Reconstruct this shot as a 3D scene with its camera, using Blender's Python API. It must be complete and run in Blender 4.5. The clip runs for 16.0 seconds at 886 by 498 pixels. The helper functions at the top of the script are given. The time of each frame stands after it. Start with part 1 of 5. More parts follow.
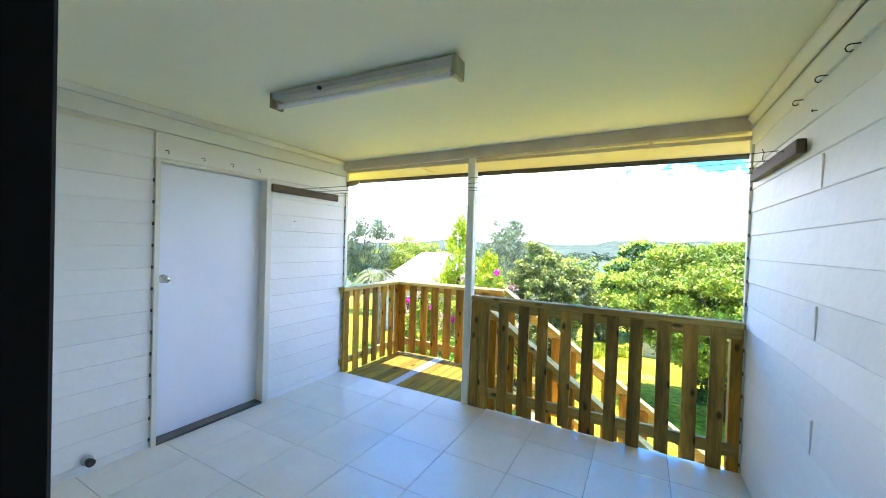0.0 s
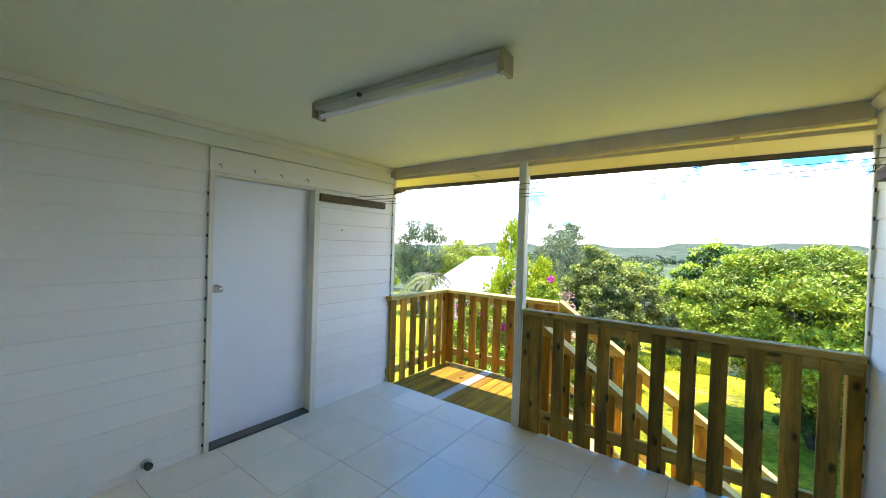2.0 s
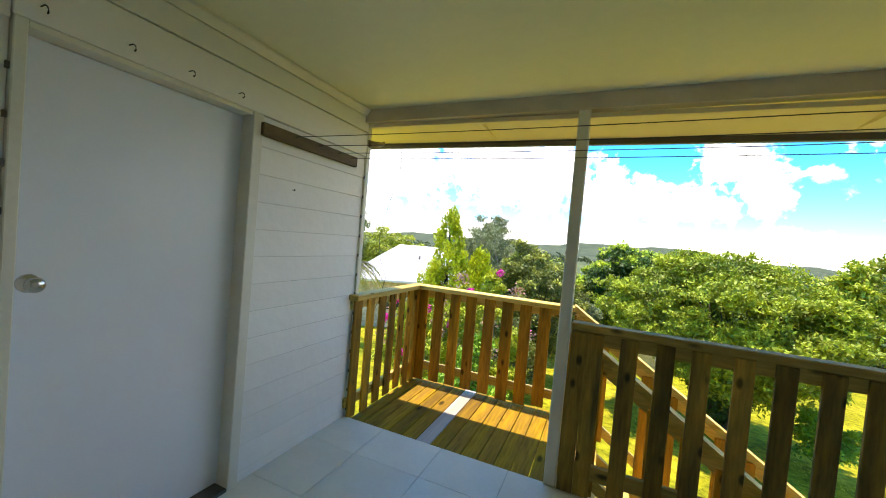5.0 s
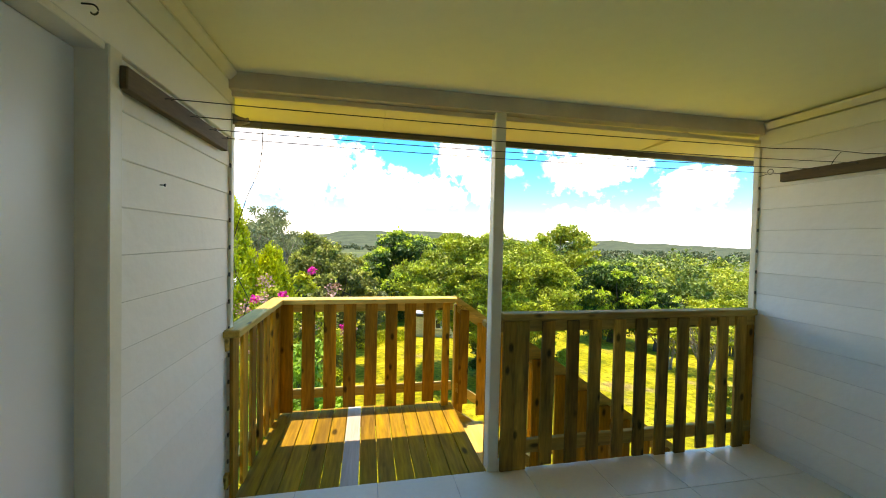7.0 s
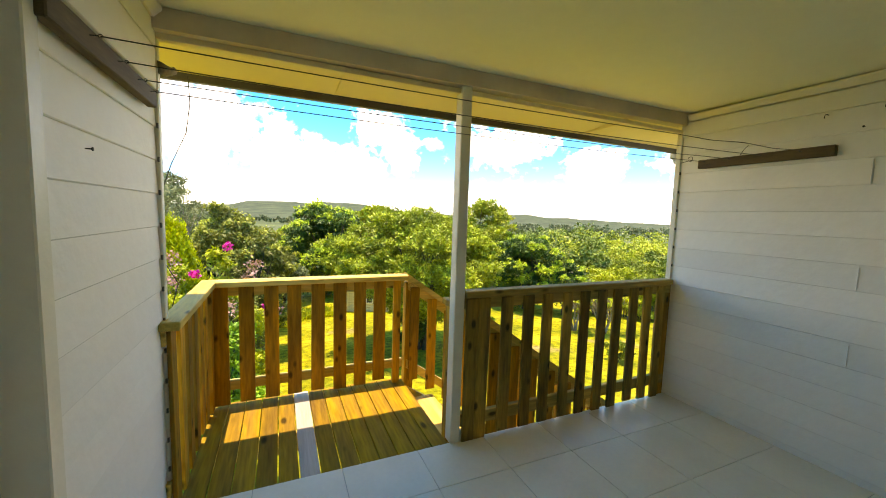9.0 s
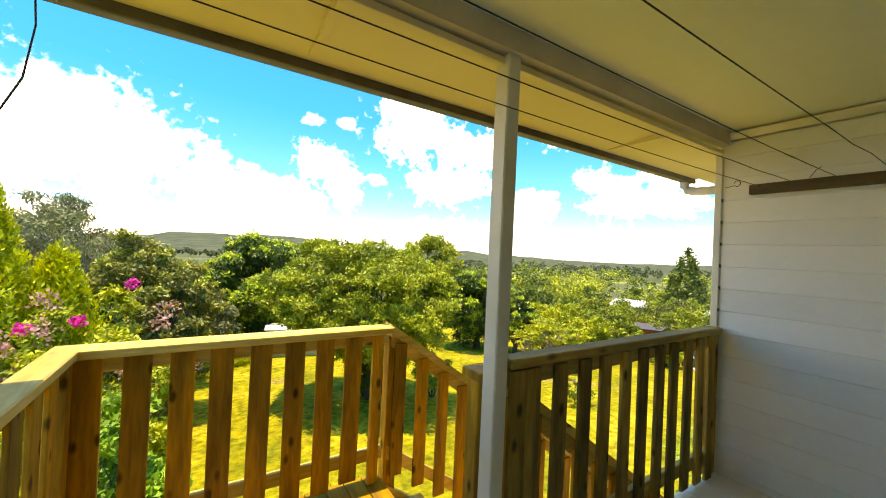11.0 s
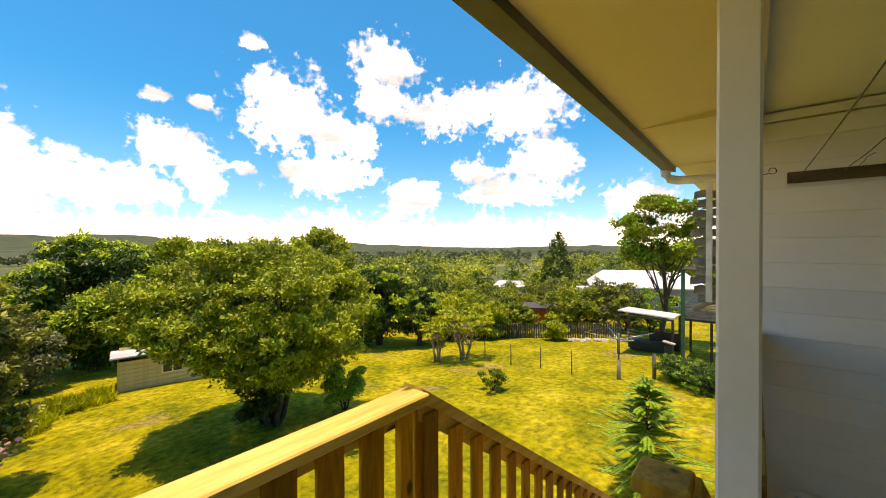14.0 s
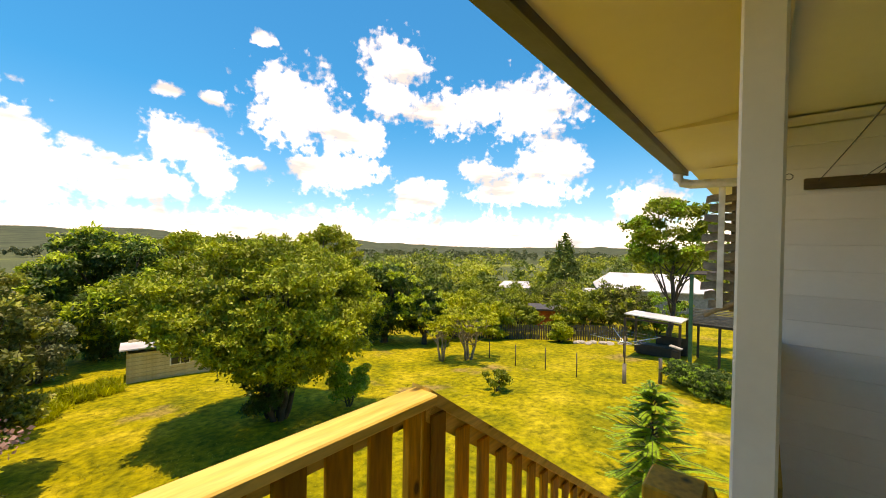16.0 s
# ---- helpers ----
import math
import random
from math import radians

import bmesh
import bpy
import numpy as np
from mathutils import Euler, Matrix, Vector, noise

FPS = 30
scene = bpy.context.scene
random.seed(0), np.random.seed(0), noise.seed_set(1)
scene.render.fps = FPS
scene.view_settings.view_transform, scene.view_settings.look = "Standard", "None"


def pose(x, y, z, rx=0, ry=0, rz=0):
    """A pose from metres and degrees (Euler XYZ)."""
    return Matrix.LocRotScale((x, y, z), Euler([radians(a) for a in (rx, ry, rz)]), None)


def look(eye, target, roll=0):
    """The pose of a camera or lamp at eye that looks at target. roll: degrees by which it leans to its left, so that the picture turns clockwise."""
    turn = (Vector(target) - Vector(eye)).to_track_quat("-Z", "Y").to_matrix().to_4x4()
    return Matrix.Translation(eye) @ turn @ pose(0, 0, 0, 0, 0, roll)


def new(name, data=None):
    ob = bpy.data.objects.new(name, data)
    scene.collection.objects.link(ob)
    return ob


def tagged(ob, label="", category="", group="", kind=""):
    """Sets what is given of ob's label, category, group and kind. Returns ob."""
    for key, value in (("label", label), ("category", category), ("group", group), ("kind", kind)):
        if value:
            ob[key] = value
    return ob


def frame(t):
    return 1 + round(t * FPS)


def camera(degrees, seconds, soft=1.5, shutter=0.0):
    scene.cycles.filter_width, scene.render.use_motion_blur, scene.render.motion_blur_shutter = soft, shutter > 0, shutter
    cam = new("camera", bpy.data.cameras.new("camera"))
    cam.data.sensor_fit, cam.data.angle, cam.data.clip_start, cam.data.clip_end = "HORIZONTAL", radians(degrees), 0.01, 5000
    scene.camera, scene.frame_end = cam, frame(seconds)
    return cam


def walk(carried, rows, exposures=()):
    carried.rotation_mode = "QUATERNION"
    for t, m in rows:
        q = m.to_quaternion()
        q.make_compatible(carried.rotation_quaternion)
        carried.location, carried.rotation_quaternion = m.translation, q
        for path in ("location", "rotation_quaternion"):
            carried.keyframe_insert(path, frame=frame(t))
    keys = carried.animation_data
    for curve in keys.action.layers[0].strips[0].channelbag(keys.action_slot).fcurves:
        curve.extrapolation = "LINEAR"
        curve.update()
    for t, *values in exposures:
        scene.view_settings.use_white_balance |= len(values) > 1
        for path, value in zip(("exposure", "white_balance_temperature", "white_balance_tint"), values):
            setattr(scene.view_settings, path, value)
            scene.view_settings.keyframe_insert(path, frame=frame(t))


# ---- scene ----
cam = camera(100.1, 16.0, soft=1.0)
PATH = [
    (0, (0.15, 0.068, 1.533), (-0.799, 1.829, 1.504), 1.8),
    (0.5, (0.114, 0.183, 1.558), (-1.021, 1.831, 1.574), 2.4),
    (1, (0.092, 0.217, 1.582), (-1.089, 1.83, 1.62), 1.7),
    (1.5, (0.084, 0.231, 1.606), (-1.083, 1.855, 1.622), 1.7),
    (2, (0.084, 0.244, 1.598), (-1.1, 1.856, 1.574), 1.8),
    (2.5, (0.089, 0.285, 1.58), (-1.154, 1.851, 1.534), 1.5),
    (3, (-0.002, 0.438, 1.556), (-1.222, 2.015, 1.399), 2.0),
    (3.2, (-0.059, 0.524, 1.534), (-1.264, 2.112, 1.364), 2.5),
    (5.3, (-1.311, 0.926, 1.491), (-2.001, 2.802, 1.45), 3.9),
    (5.5, (-1.413, 0.96, 1.502), (-2.027, 2.863, 1.443), 2.8),
    (6, (-1.695, 1.001, 1.51), (-1.973, 2.982, 1.503), 2.0),
    (6.4, (-1.882, 0.99, 1.535), (-1.882, 2.989, 1.588), 1.4),
    (6.5, (-1.941, 0.978, 1.538), (-1.861, 2.976, 1.573), 1.2),
    (7, (-2.149, 1.014, 1.523), (-1.75, 2.973, 1.477), 1.3),
    (7.5, (-2.3, 1.023, 1.527), (-1.616, 2.902, 1.501), 2.6),
    (8, (-2.424, 0.963, 1.565), (-1.567, 2.77, 1.568), 3.1),
    (8.5, (-2.459, 0.963, 1.574), (-1.627, 2.781, 1.517), 4.2),
    (9, (-2.401, 1.16, 1.547), (-1.595, 2.981, 1.367), 1.9),
    (9.5, (-2.324, 1.361, 1.523), (-1.448, 3.153, 1.375), 1.8),
    (10, (-2.309, 1.609, 1.507), (-1.346, 3.362, 1.482), 2.5),
    (10.2, (-2.314, 1.707, 1.477), (-1.32, 3.442, 1.504), 2.9),
    (12.3, (-2.504, 2.802, 1.527), (-1.282, 4.384, 1.481), 0.8),
    (12.5, (-2.471, 2.892, 1.519), (-1.198, 4.435, 1.477), 1.4),
    (13, (-2.493, 3.113, 1.552), (-1.126, 4.571, 1.49), 0.1),
    (13.5, (-2.465, 3.259, 1.588), (-1.015, 4.636, 1.575), 0.2),
    (14, (-2.458, 3.324, 1.603), (-0.926, 4.609, 1.587), -0.1),
    (14.5, (-2.474, 3.335, 1.609), (-0.954, 4.635, 1.599), 0.4),
    (15, (-2.473, 3.339, 1.609), (-0.959, 4.646, 1.622), 0.4),
    (15.5, (-2.467, 3.345, 1.61), (-0.962, 4.662, 1.595), 0.7),
    (16, (-2.471, 3.342, 1.612), (-0.96, 4.652, 1.591), 1.0),
]
EXPOSURES = [(0, 2.0, 5800, 25), (0.5, 1.75, 5950, 24), (1.5, 1.38, 6250, 22), (2.5, 1.42, 6400, 21), (3.2, 1.28, 6650, 20), (5.5, 0.76, 7400, 16), (7, 0.80, 8200, 15), (8.5, 0.88, 8900, 18), (10, 0.90, 9400, 19),
             (12.5, 0.12, 9700, 22), (16, -0.08, 10400, 23)]
walk(cam, [(t, look(eye, target, roll)) for t, eye, target, roll in PATH],
     exposures=EXPOSURES)

# ---------------------------------------------------------------- light
SUN_DIR = Vector((-0.09, 0.05, 1.0)).normalized()
sun = new("sun", bpy.data.lights.new("sun", "SUN"))
sun.data.energy, sun.data.angle, sun.data.color = 5.0, radians(0.5), (1.0, 0.95, 0.86)
sun.matrix_world = look(SUN_DIR * 50, (0, 0, 0))

# Clouds: azimuth from +y, elevation and half sizes, in degrees.
CLOUDS = [(1, 7, 6, 4), (0, 10.4, 2.6, 2.5), (9, 7.2, 7.2, 2.9), (14, 12.4, 4.1, 2.6), (17, 9.6, 2.8, 3.9), (27, 18.6, 6, 5.4),
          (35, 15.7, 5.3, 3.3), (41, 25.8, 4.9, 3.6), (41, 20.7, 3.8, 3.4), (52, 19.9, 9.4, 3.2), (62, 19.7, 7, 4.1), (33, 10, 7.2, 2.9),
          (45, 7.6, 4.2, 2.6), (55, 11.1, 3.6, 2), (65, 12.1, 5.2, 3.4), (61, 8.3, 9.1, 2.2), (22, 10.7, 1.7, 1), (78, 6.1, 4.3, 3),
          (12, 17.9, 1.6, 0.8), (17, 18, 1.2, 0.8), (23, 26.1, 1.6, 0.9), (-13, 11, 12, 6.5), (-34, 12, 14, 9), (110, 16, 14, 7), (165, 20, 22, 9)]


def build_world():
    world = bpy.data.worlds.new("sky_world")
    world.use_nodes = True
    scene.world = world
    nt = world.node_tree
    nt.nodes.clear()

    def node(kind):
        return nt.nodes.new(kind)

    def math_node(op, a, b=None, c=None):
        n = nt.nodes.new("ShaderNodeMath")
        n.operation = op
        for i, v in enumerate((a, b, c)):
            if v is None:
                continue
            if isinstance(v, (int, float)):
                n.inputs[i].default_value = v
            else:
                nt.links.new(v, n.inputs[i])
        return n.outputs[0]

    out = node("ShaderNodeOutputWorld")
    bg = node("ShaderNodeBackground")
    sky = node("ShaderNodeTexSky")
    sky.sky_type, sky.sun_disc = "NISHITA", False
    sky.sun_elevation = math.asin(SUN_DIR.z)
    sky.sun_rotation = math.atan2(SUN_DIR.x, SUN_DIR.y)
    sky.air_density, sky.dust_density, sky.ozone_density = 1.0, 0.3, 2.0
    hue = node("ShaderNodeHueSaturation")
    hue.inputs["Hue"].default_value = 0.495
    hue.inputs["Saturation"].default_value, hue.inputs["Value"].default_value = SKY_SAT, SKY_VALUE
    nt.links.new(sky.outputs[0], hue.inputs["Color"])
    coord = node("ShaderNodeTexCoord")
    clear = node("ShaderNodeVectorMath")
    clear.operation = "ADD"
    clear.inputs[1].default_value = (0, 0, 0.06)
    nt.links.new(coord.outputs["Generated"], clear.inputs[0])
    nt.links.new(clear.outputs[0], sky.inputs["Vector"])
    sep = node("ShaderNodeSeparateXYZ")
    nt.links.new(coord.outputs["Generated"], sep.inputs[0])
    az = math_node("MULTIPLY", math_node("ARCTAN2", sep.outputs[0], sep.outputs[1]), 180 / math.pi)
    el = math_node("MULTIPLY", math_node("ARCSINE", sep.outputs[2]), 180 / math.pi)
    place = node("ShaderNodeCombineXYZ")
    nt.links.new(az, place.inputs[0]), nt.links.new(el, place.inputs[1])
    broad = node("ShaderNodeTexNoise")
    broad.inputs["Scale"].default_value, broad.inputs["Detail"].default_value, broad.inputs["Roughness"].default_value = 0.30, 7.0, 0.55
    nt.links.new(place.outputs[0], broad.inputs["Vector"])
    near = None
    for a, e, ra, re in CLOUDS:
        v = nt.nodes.new("ShaderNodeVectorMath")
        v.operation = "MULTIPLY_ADD"
        nt.links.new(place.outputs[0], v.inputs[0])
        v.inputs[1].default_value, v.inputs[2].default_value = (1 / ra, 1 / re, 0), (-a / ra, -e / re, 0)
        l = nt.nodes.new("ShaderNodeVectorMath")
        l.operation = "LENGTH"
        nt.links.new(v.outputs[0], l.inputs[0])
        near = l.outputs["Value"] if near is None else math_node("MINIMUM", near, l.outputs["Value"])
    haze = math_node("MULTIPLY", el, 0.24)
    near = math_node("MINIMUM", near, haze)
    edge = math_node("ADD", math_node("SUBTRACT", 1.0, near), math_node("MULTIPLY", math_node("SUBTRACT", broad.outputs[0], 0.5), 2.2))
    puffs = node("ShaderNodeTexNoise")
    puffs.inputs["Scale"].default_value, puffs.inputs["Detail"].default_value, puffs.inputs["Roughness"].default_value = 1.0, 5.0, 0.5
    nt.links.new(place.outputs[0], puffs.inputs["Vector"])
    edge = math_node("ADD", edge, math_node("MULTIPLY", math_node("SUBTRACT", puffs.outputs[0], 0.5), 1.3))
    mask = node("ShaderNodeMapRange")
    mask.interpolation_type = "SMOOTHSTEP"
    nt.links.new(edge, mask.inputs[0])
    mask.inputs[1].default_value, mask.inputs[2].default_value = -0.16, 0.48
    soft = node("ShaderNodeTexNoise")
    soft.inputs["Scale"].default_value, soft.inputs["Detail"].default_value = 0.16, 4.0
    stretch = node("ShaderNodeMapping")
    stretch.inputs["Scale"].default_value = (0.6, 2.2, 1)
    nt.links.new(place.outputs[0], stretch.inputs[0]), nt.links.new(stretch.outputs[0], soft.inputs["Vector"])
    tone = node("ShaderNodeValToRGB")
    tone.color_ramp.elements[0].position, tone.color_ramp.elements[0].color = 0.36, (0.36, 0.40, 0.48, 1)
    tone.color_ramp.elements[1].position, tone.color_ramp.elements[1].color = 0.58, (1.0, 1.0, 1.0, 1)
    nt.links.new(soft.outputs[0], tone.inputs[0])
    bright = node("ShaderNodeVectorMath")
    bright.operation = "SCALE"
    bright.inputs["Scale"].default_value = CLOUD_VALUE
    nt.links.new(tone.outputs[0], bright.inputs[0])
    mix = node("ShaderNodeMix")
    mix.data_type = "RGBA"
    nt.links.new(mask.outputs[0], mix.inputs[0]), nt.links.new(hue.outputs[0], mix.inputs[6]), nt.links.new(bright.outputs[0], mix.inputs[7])
    nt.links.new(mix.outputs[2], bg.inputs[0])
    bg.inputs[1].default_value = 0.1
    nt.links.new(bg.outputs[0], out.inputs[0])


SKY_SAT, SKY_VALUE, CLOUD_VALUE = 1.55, 2.8, 25.0
build_world()


# ---------------------------------------------------------------- materials
def material(name, colour, rough=0.6, metal=0.0, vary=0.15, scale=6.0, fine=60.0, bump=0.1, second=None, amount=0.35, stretch=(1, 1, 1),
             island=False, piece=0.0, translucent=0.0, gloss=0.5, edge=0.02, knots=None):
    """Painted, wooden, leafy or earthen surface with variation at two scales."""
    m = bpy.data.materials.new(name)
    m.use_nodes = True
    nt = m.node_tree
    p = nt.nodes["Principled BSDF"]
    p.inputs["Roughness"].default_value, p.inputs["Metallic"].default_value = rough, metal
    p.inputs["Specular IOR Level"].default_value = gloss
    coord, mapping = nt.nodes.new("ShaderNodeTexCoord"), nt.nodes.new("ShaderNodeMapping")
    mapping.inputs["Scale"].default_value = stretch
    nt.links.new(coord.outputs["Object"], mapping.inputs[0])
    vec = mapping.outputs[0]
    if piece and not island:
        info = nt.nodes.new("ShaderNodeObjectInfo")
        add = nt.nodes.new("ShaderNodeVectorMath")
        add.operation = "MULTIPLY_ADD"
        add.inputs[1].default_value = (37.0, 17.0, 23.0)
        nt.links.new(info.outputs["Random"], add.inputs[0]), nt.links.new(vec, add.inputs[2])
        vec = add.outputs[0]
    big, small = nt.nodes.new("ShaderNodeTexNoise"), nt.nodes.new("ShaderNodeTexNoise")
    for n, s, d in ((big, scale, 5.0), (small, fine, 3.0)):
        n.inputs["Scale"].default_value, n.inputs["Detail"].default_value = s, d
        nt.links.new(vec, n.inputs["Vector"])
    second = second or tuple(c * 0.6 for c in colour)
    ramp = nt.nodes.new("ShaderNodeValToRGB")
    lo, hi = ramp.color_ramp.elements
    lo.position, hi.position = 0.5 - amount * 0.5, 0.5 + amount * 0.5
    lo.color, hi.color = (*second, 1), (*colour, 1)
    nt.links.new(big.outputs[0], ramp.inputs[0])
    value = nt.nodes.new("ShaderNodeMath")
    value.operation = "MULTIPLY_ADD"
    value.inputs[1].default_value, value.inputs[2].default_value = 2 * vary, 1 - vary
    nt.links.new(small.outputs[0], value.inputs[0])
    result = value.outputs[0]
    if island or piece:
        source = nt.nodes.new("ShaderNodeNewGeometry").outputs["Random Per Island"] if island else info.outputs["Random"]
        k = nt.nodes.new("ShaderNodeMath")
        k.operation = "MULTIPLY_ADD"
        s = piece if piece else 0.5
        k.inputs[1].default_value, k.inputs[2].default_value = 2 * s, 1 - s
        nt.links.new(source, k.inputs[0])
        mul = nt.nodes.new("ShaderNodeMath")
        mul.operation = "MULTIPLY"
        nt.links.new(result, mul.inputs[0]), nt.links.new(k.outputs[0], mul.inputs[1])
        result = mul.outputs[0]
    if knots:
        # Dark round knots scattered along the grain.
        cell = nt.nodes.new("ShaderNodeTexVoronoi")
        cell.inputs["Scale"].default_value = 1.0
        spread = nt.nodes.new("ShaderNodeMapping")
        spread.inputs["Scale"].default_value = knots
        nt.links.new(coord.outputs["Object"], spread.inputs[0])
        moved = nt.nodes.new("ShaderNodeVectorMath")
        moved.operation = "MULTIPLY_ADD"
        moved.inputs[1].default_value = (41.0, 29.0, 53.0)
        nt.links.new(info.outputs["Random"], moved.inputs[0]), nt.links.new(spread.outputs[0], moved.inputs[2])
        nt.links.new(moved.outputs[0], cell.inputs["Vector"])
        spot = nt.nodes.new("ShaderNodeMapRange")
        spot.inputs[1].default_value, spot.inputs[2].default_value, spot.inputs[3].default_value, spot.inputs[4].default_value = 0.09, 0.19, 0.22, 1.0
        nt.links.new(cell.outputs["Distance"], spot.inputs[0])
        dark = nt.nodes.new("ShaderNodeMath")
        dark.operation = "MULTIPLY"
        nt.links.new(result, dark.inputs[0]), nt.links.new(spot.outputs[0], dark.inputs[1])
        result = dark.outputs[0]
    tint = nt.nodes.new("ShaderNodeVectorMath")
    tint.operation = "SCALE"
    nt.links.new(ramp.outputs[0], tint.inputs[0]), nt.links.new(result, tint.inputs["Scale"])
    nt.links.new(tint.outputs[0], p.inputs["Base Color"])
    if bump:
        b = nt.nodes.new("ShaderNodeBump")
        b.inputs["Strength"].default_value, b.inputs["Distance"].default_value = bump, edge
        nt.links.new(small.outputs[0], b.inputs["Height"]), nt.links.new(b.outputs[0], p.inputs["Normal"])
    if translucent:
        t = nt.nodes.new("ShaderNodeBsdfTranslucent")
        mix = nt.nodes.new("ShaderNodeMixShader")
        mix.inputs[0].default_value = translucent
        nt.links.new(tint.outputs[0], t.inputs[0])
        nt.links.new(p.outputs[0], mix.inputs[1]), nt.links.new(t.outputs[0], mix.inputs[2])
        nt.links.new(mix.outputs[0], nt.nodes["Material Output"].inputs[0])
    return m


M_BOARD = material("white_board_paint", (0.86, 0.835, 0.765), 0.55, vary=0.03, scale=1.2, fine=18, bump=0.12, second=(0.81, 0.785, 0.71), piece=0.03)
M_PAINT = material("white_trim_paint", (0.80, 0.765, 0.64), 0.4, vary=0.04, scale=2, fine=30, bump=0.06, second=(0.71, 0.67, 0.54))
M_CEIL = material("ceiling_paint", (0.82, 0.81, 0.59), 0.62, vary=0.03, scale=0.8, fine=14, bump=0.05, second=(0.78, 0.77, 0.54))
M_DOOR = material("door_paint", (0.80, 0.82, 0.86), 0.32, vary=0.02, scale=1.0, fine=12, bump=0.03, second=(0.76, 0.78, 0.82))
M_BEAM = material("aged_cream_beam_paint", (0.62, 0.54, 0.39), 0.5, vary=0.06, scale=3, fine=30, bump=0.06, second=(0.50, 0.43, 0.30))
M_SOFFIT = material("soffit_paint", (0.83, 0.70, 0.42), 0.55, vary=0.03, scale=1.1, fine=16, bump=0.04, second=(0.77, 0.64, 0.37))
M_TILE = material("glazed_floor_tile", (0.83, 0.75, 0.59), 0.27, vary=0.05, scale=3, fine=40, bump=0.03, second=(0.77, 0.69, 0.53), piece=0.03)
M_GROUT = material("tile_grout", (0.40, 0.37, 0.32), 0.9, fine=200, bump=0.2)
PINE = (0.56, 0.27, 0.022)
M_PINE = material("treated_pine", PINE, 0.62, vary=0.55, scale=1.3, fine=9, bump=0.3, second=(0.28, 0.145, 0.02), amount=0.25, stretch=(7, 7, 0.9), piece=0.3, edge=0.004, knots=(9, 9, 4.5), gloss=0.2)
# Rail pine is paler than the palings: sun on the caps put into colour.
M_PINE_X = material("treated_pine_lit_along_x", (0.78, 0.56, 0.17), 0.6, vary=0.4, scale=1.3, fine=9, bump=0.3, second=(0.54, 0.35, 0.06), stretch=(0.8, 7, 7), piece=0.15, edge=0.004, knots=(3.5, 9, 9), gloss=0.2)
M_PINE_Y = material("treated_pine_lit_along_y", (0.78, 0.56, 0.17), 0.6, vary=0.4, scale=1.3, fine=9, bump=0.3, second=(0.54, 0.35, 0.06), stretch=(7, 0.8, 7), piece=0.15, edge=0.004, knots=(9, 3.5, 9), gloss=0.2)
M_DECK = material("deck_board_timber", (0.35, 0.205, 0.008), 0.75, vary=0.6, scale=1.4, fine=7, bump=0.5, second=(0.20, 0.112, 0.018), stretch=(8, 0.7, 4), piece=0.22, edge=0.004, knots=(7, 3, 7), gloss=0.1)
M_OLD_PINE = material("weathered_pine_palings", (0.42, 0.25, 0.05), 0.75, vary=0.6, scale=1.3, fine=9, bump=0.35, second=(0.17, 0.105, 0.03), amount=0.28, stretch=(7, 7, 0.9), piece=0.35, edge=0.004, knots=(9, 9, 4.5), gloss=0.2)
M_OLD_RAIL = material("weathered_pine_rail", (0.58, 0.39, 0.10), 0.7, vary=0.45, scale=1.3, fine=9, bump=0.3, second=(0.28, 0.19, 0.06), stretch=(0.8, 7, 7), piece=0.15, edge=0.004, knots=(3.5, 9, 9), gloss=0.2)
M_DECK_PALE = material("pale_deck_board", (0.46, 0.40, 0.33), 0.65, vary=0.2, scale=2.2, fine=15, bump=0.3, second=(0.36, 0.31, 0.25), stretch=(9, 0.6, 4), edge=0.004)
M_CLEAT = material("weathered_brown_timber", (0.13, 0.085, 0.035), 0.7, vary=0.35, scale=3.0, fine=24, bump=0.3, second=(0.07, 0.045, 0.02), stretch=(5, 0.7, 5), edge=0.004)
M_BLACK = material("black_powder_coat", (0.002, 0.002, 0.002), 0.95, vary=0.1, bump=0.0)
M_STEEL = material("dark_wire", (0.06, 0.055, 0.05), 0.5, 0.6, bump=0.0)
M_CHROME = material("satin_chrome", (0.70, 0.69, 0.66), 0.22, 1.0, vary=0.05, bump=0.0)
# White batten enamel with the shade on its sides put into the colour.
M_ENAMEL = material("shaded_enamel", (0.46, 0.46, 0.38), 0.4, vary=0.03, bump=0.0, second=(0.42, 0.42, 0.34))
M_CAP = material("yellowed_plastic", (0.50, 0.43, 0.22), 0.45, vary=0.08, bump=0.0)
M_TUBE = material("milky_tube_glass", (0.90, 0.91, 0.88), 0.12, vary=0.01, bump=0.0, second=(0.87, 0.88, 0.85))
M_GUTTER = material("grey_brown_gutter", (0.10, 0.085, 0.065), 0.45, vary=0.1, bump=0.03)
M_PVC = material("white_pipe", (0.74, 0.72, 0.66), 0.35, vary=0.03, bump=0.0)
M_ROOF_W = material("white_roof_sheet", (0.80, 0.80, 0.80), 0.4, vary=0.05, scale=0.5, fine=8, bump=0.05)
M_ROOF_T = material("tan_roof", (0.62, 0.55, 0.42), 0.6, vary=0.1, scale=0.5, fine=8, bump=0.05)
M_WALL_G = material("grey_house_wall", (0.32, 0.33, 0.35), 0.7, vary=0.08, bump=0.05)
M_WALL_C = material("cream_house_wall", (0.62, 0.55, 0.40), 0.7, vary=0.1, bump=0.05)
M_SHED = material("faded_cream_slab", (0.66, 0.56, 0.30), 0.8, vary=0.25, scale=2, fine=20, bump=0.2, second=(0.52, 0.42, 0.20))
M_ORANGE = material("rusty_orange_sheet", (0.62, 0.13, 0.03), 0.6, vary=0.2, bump=0.1)
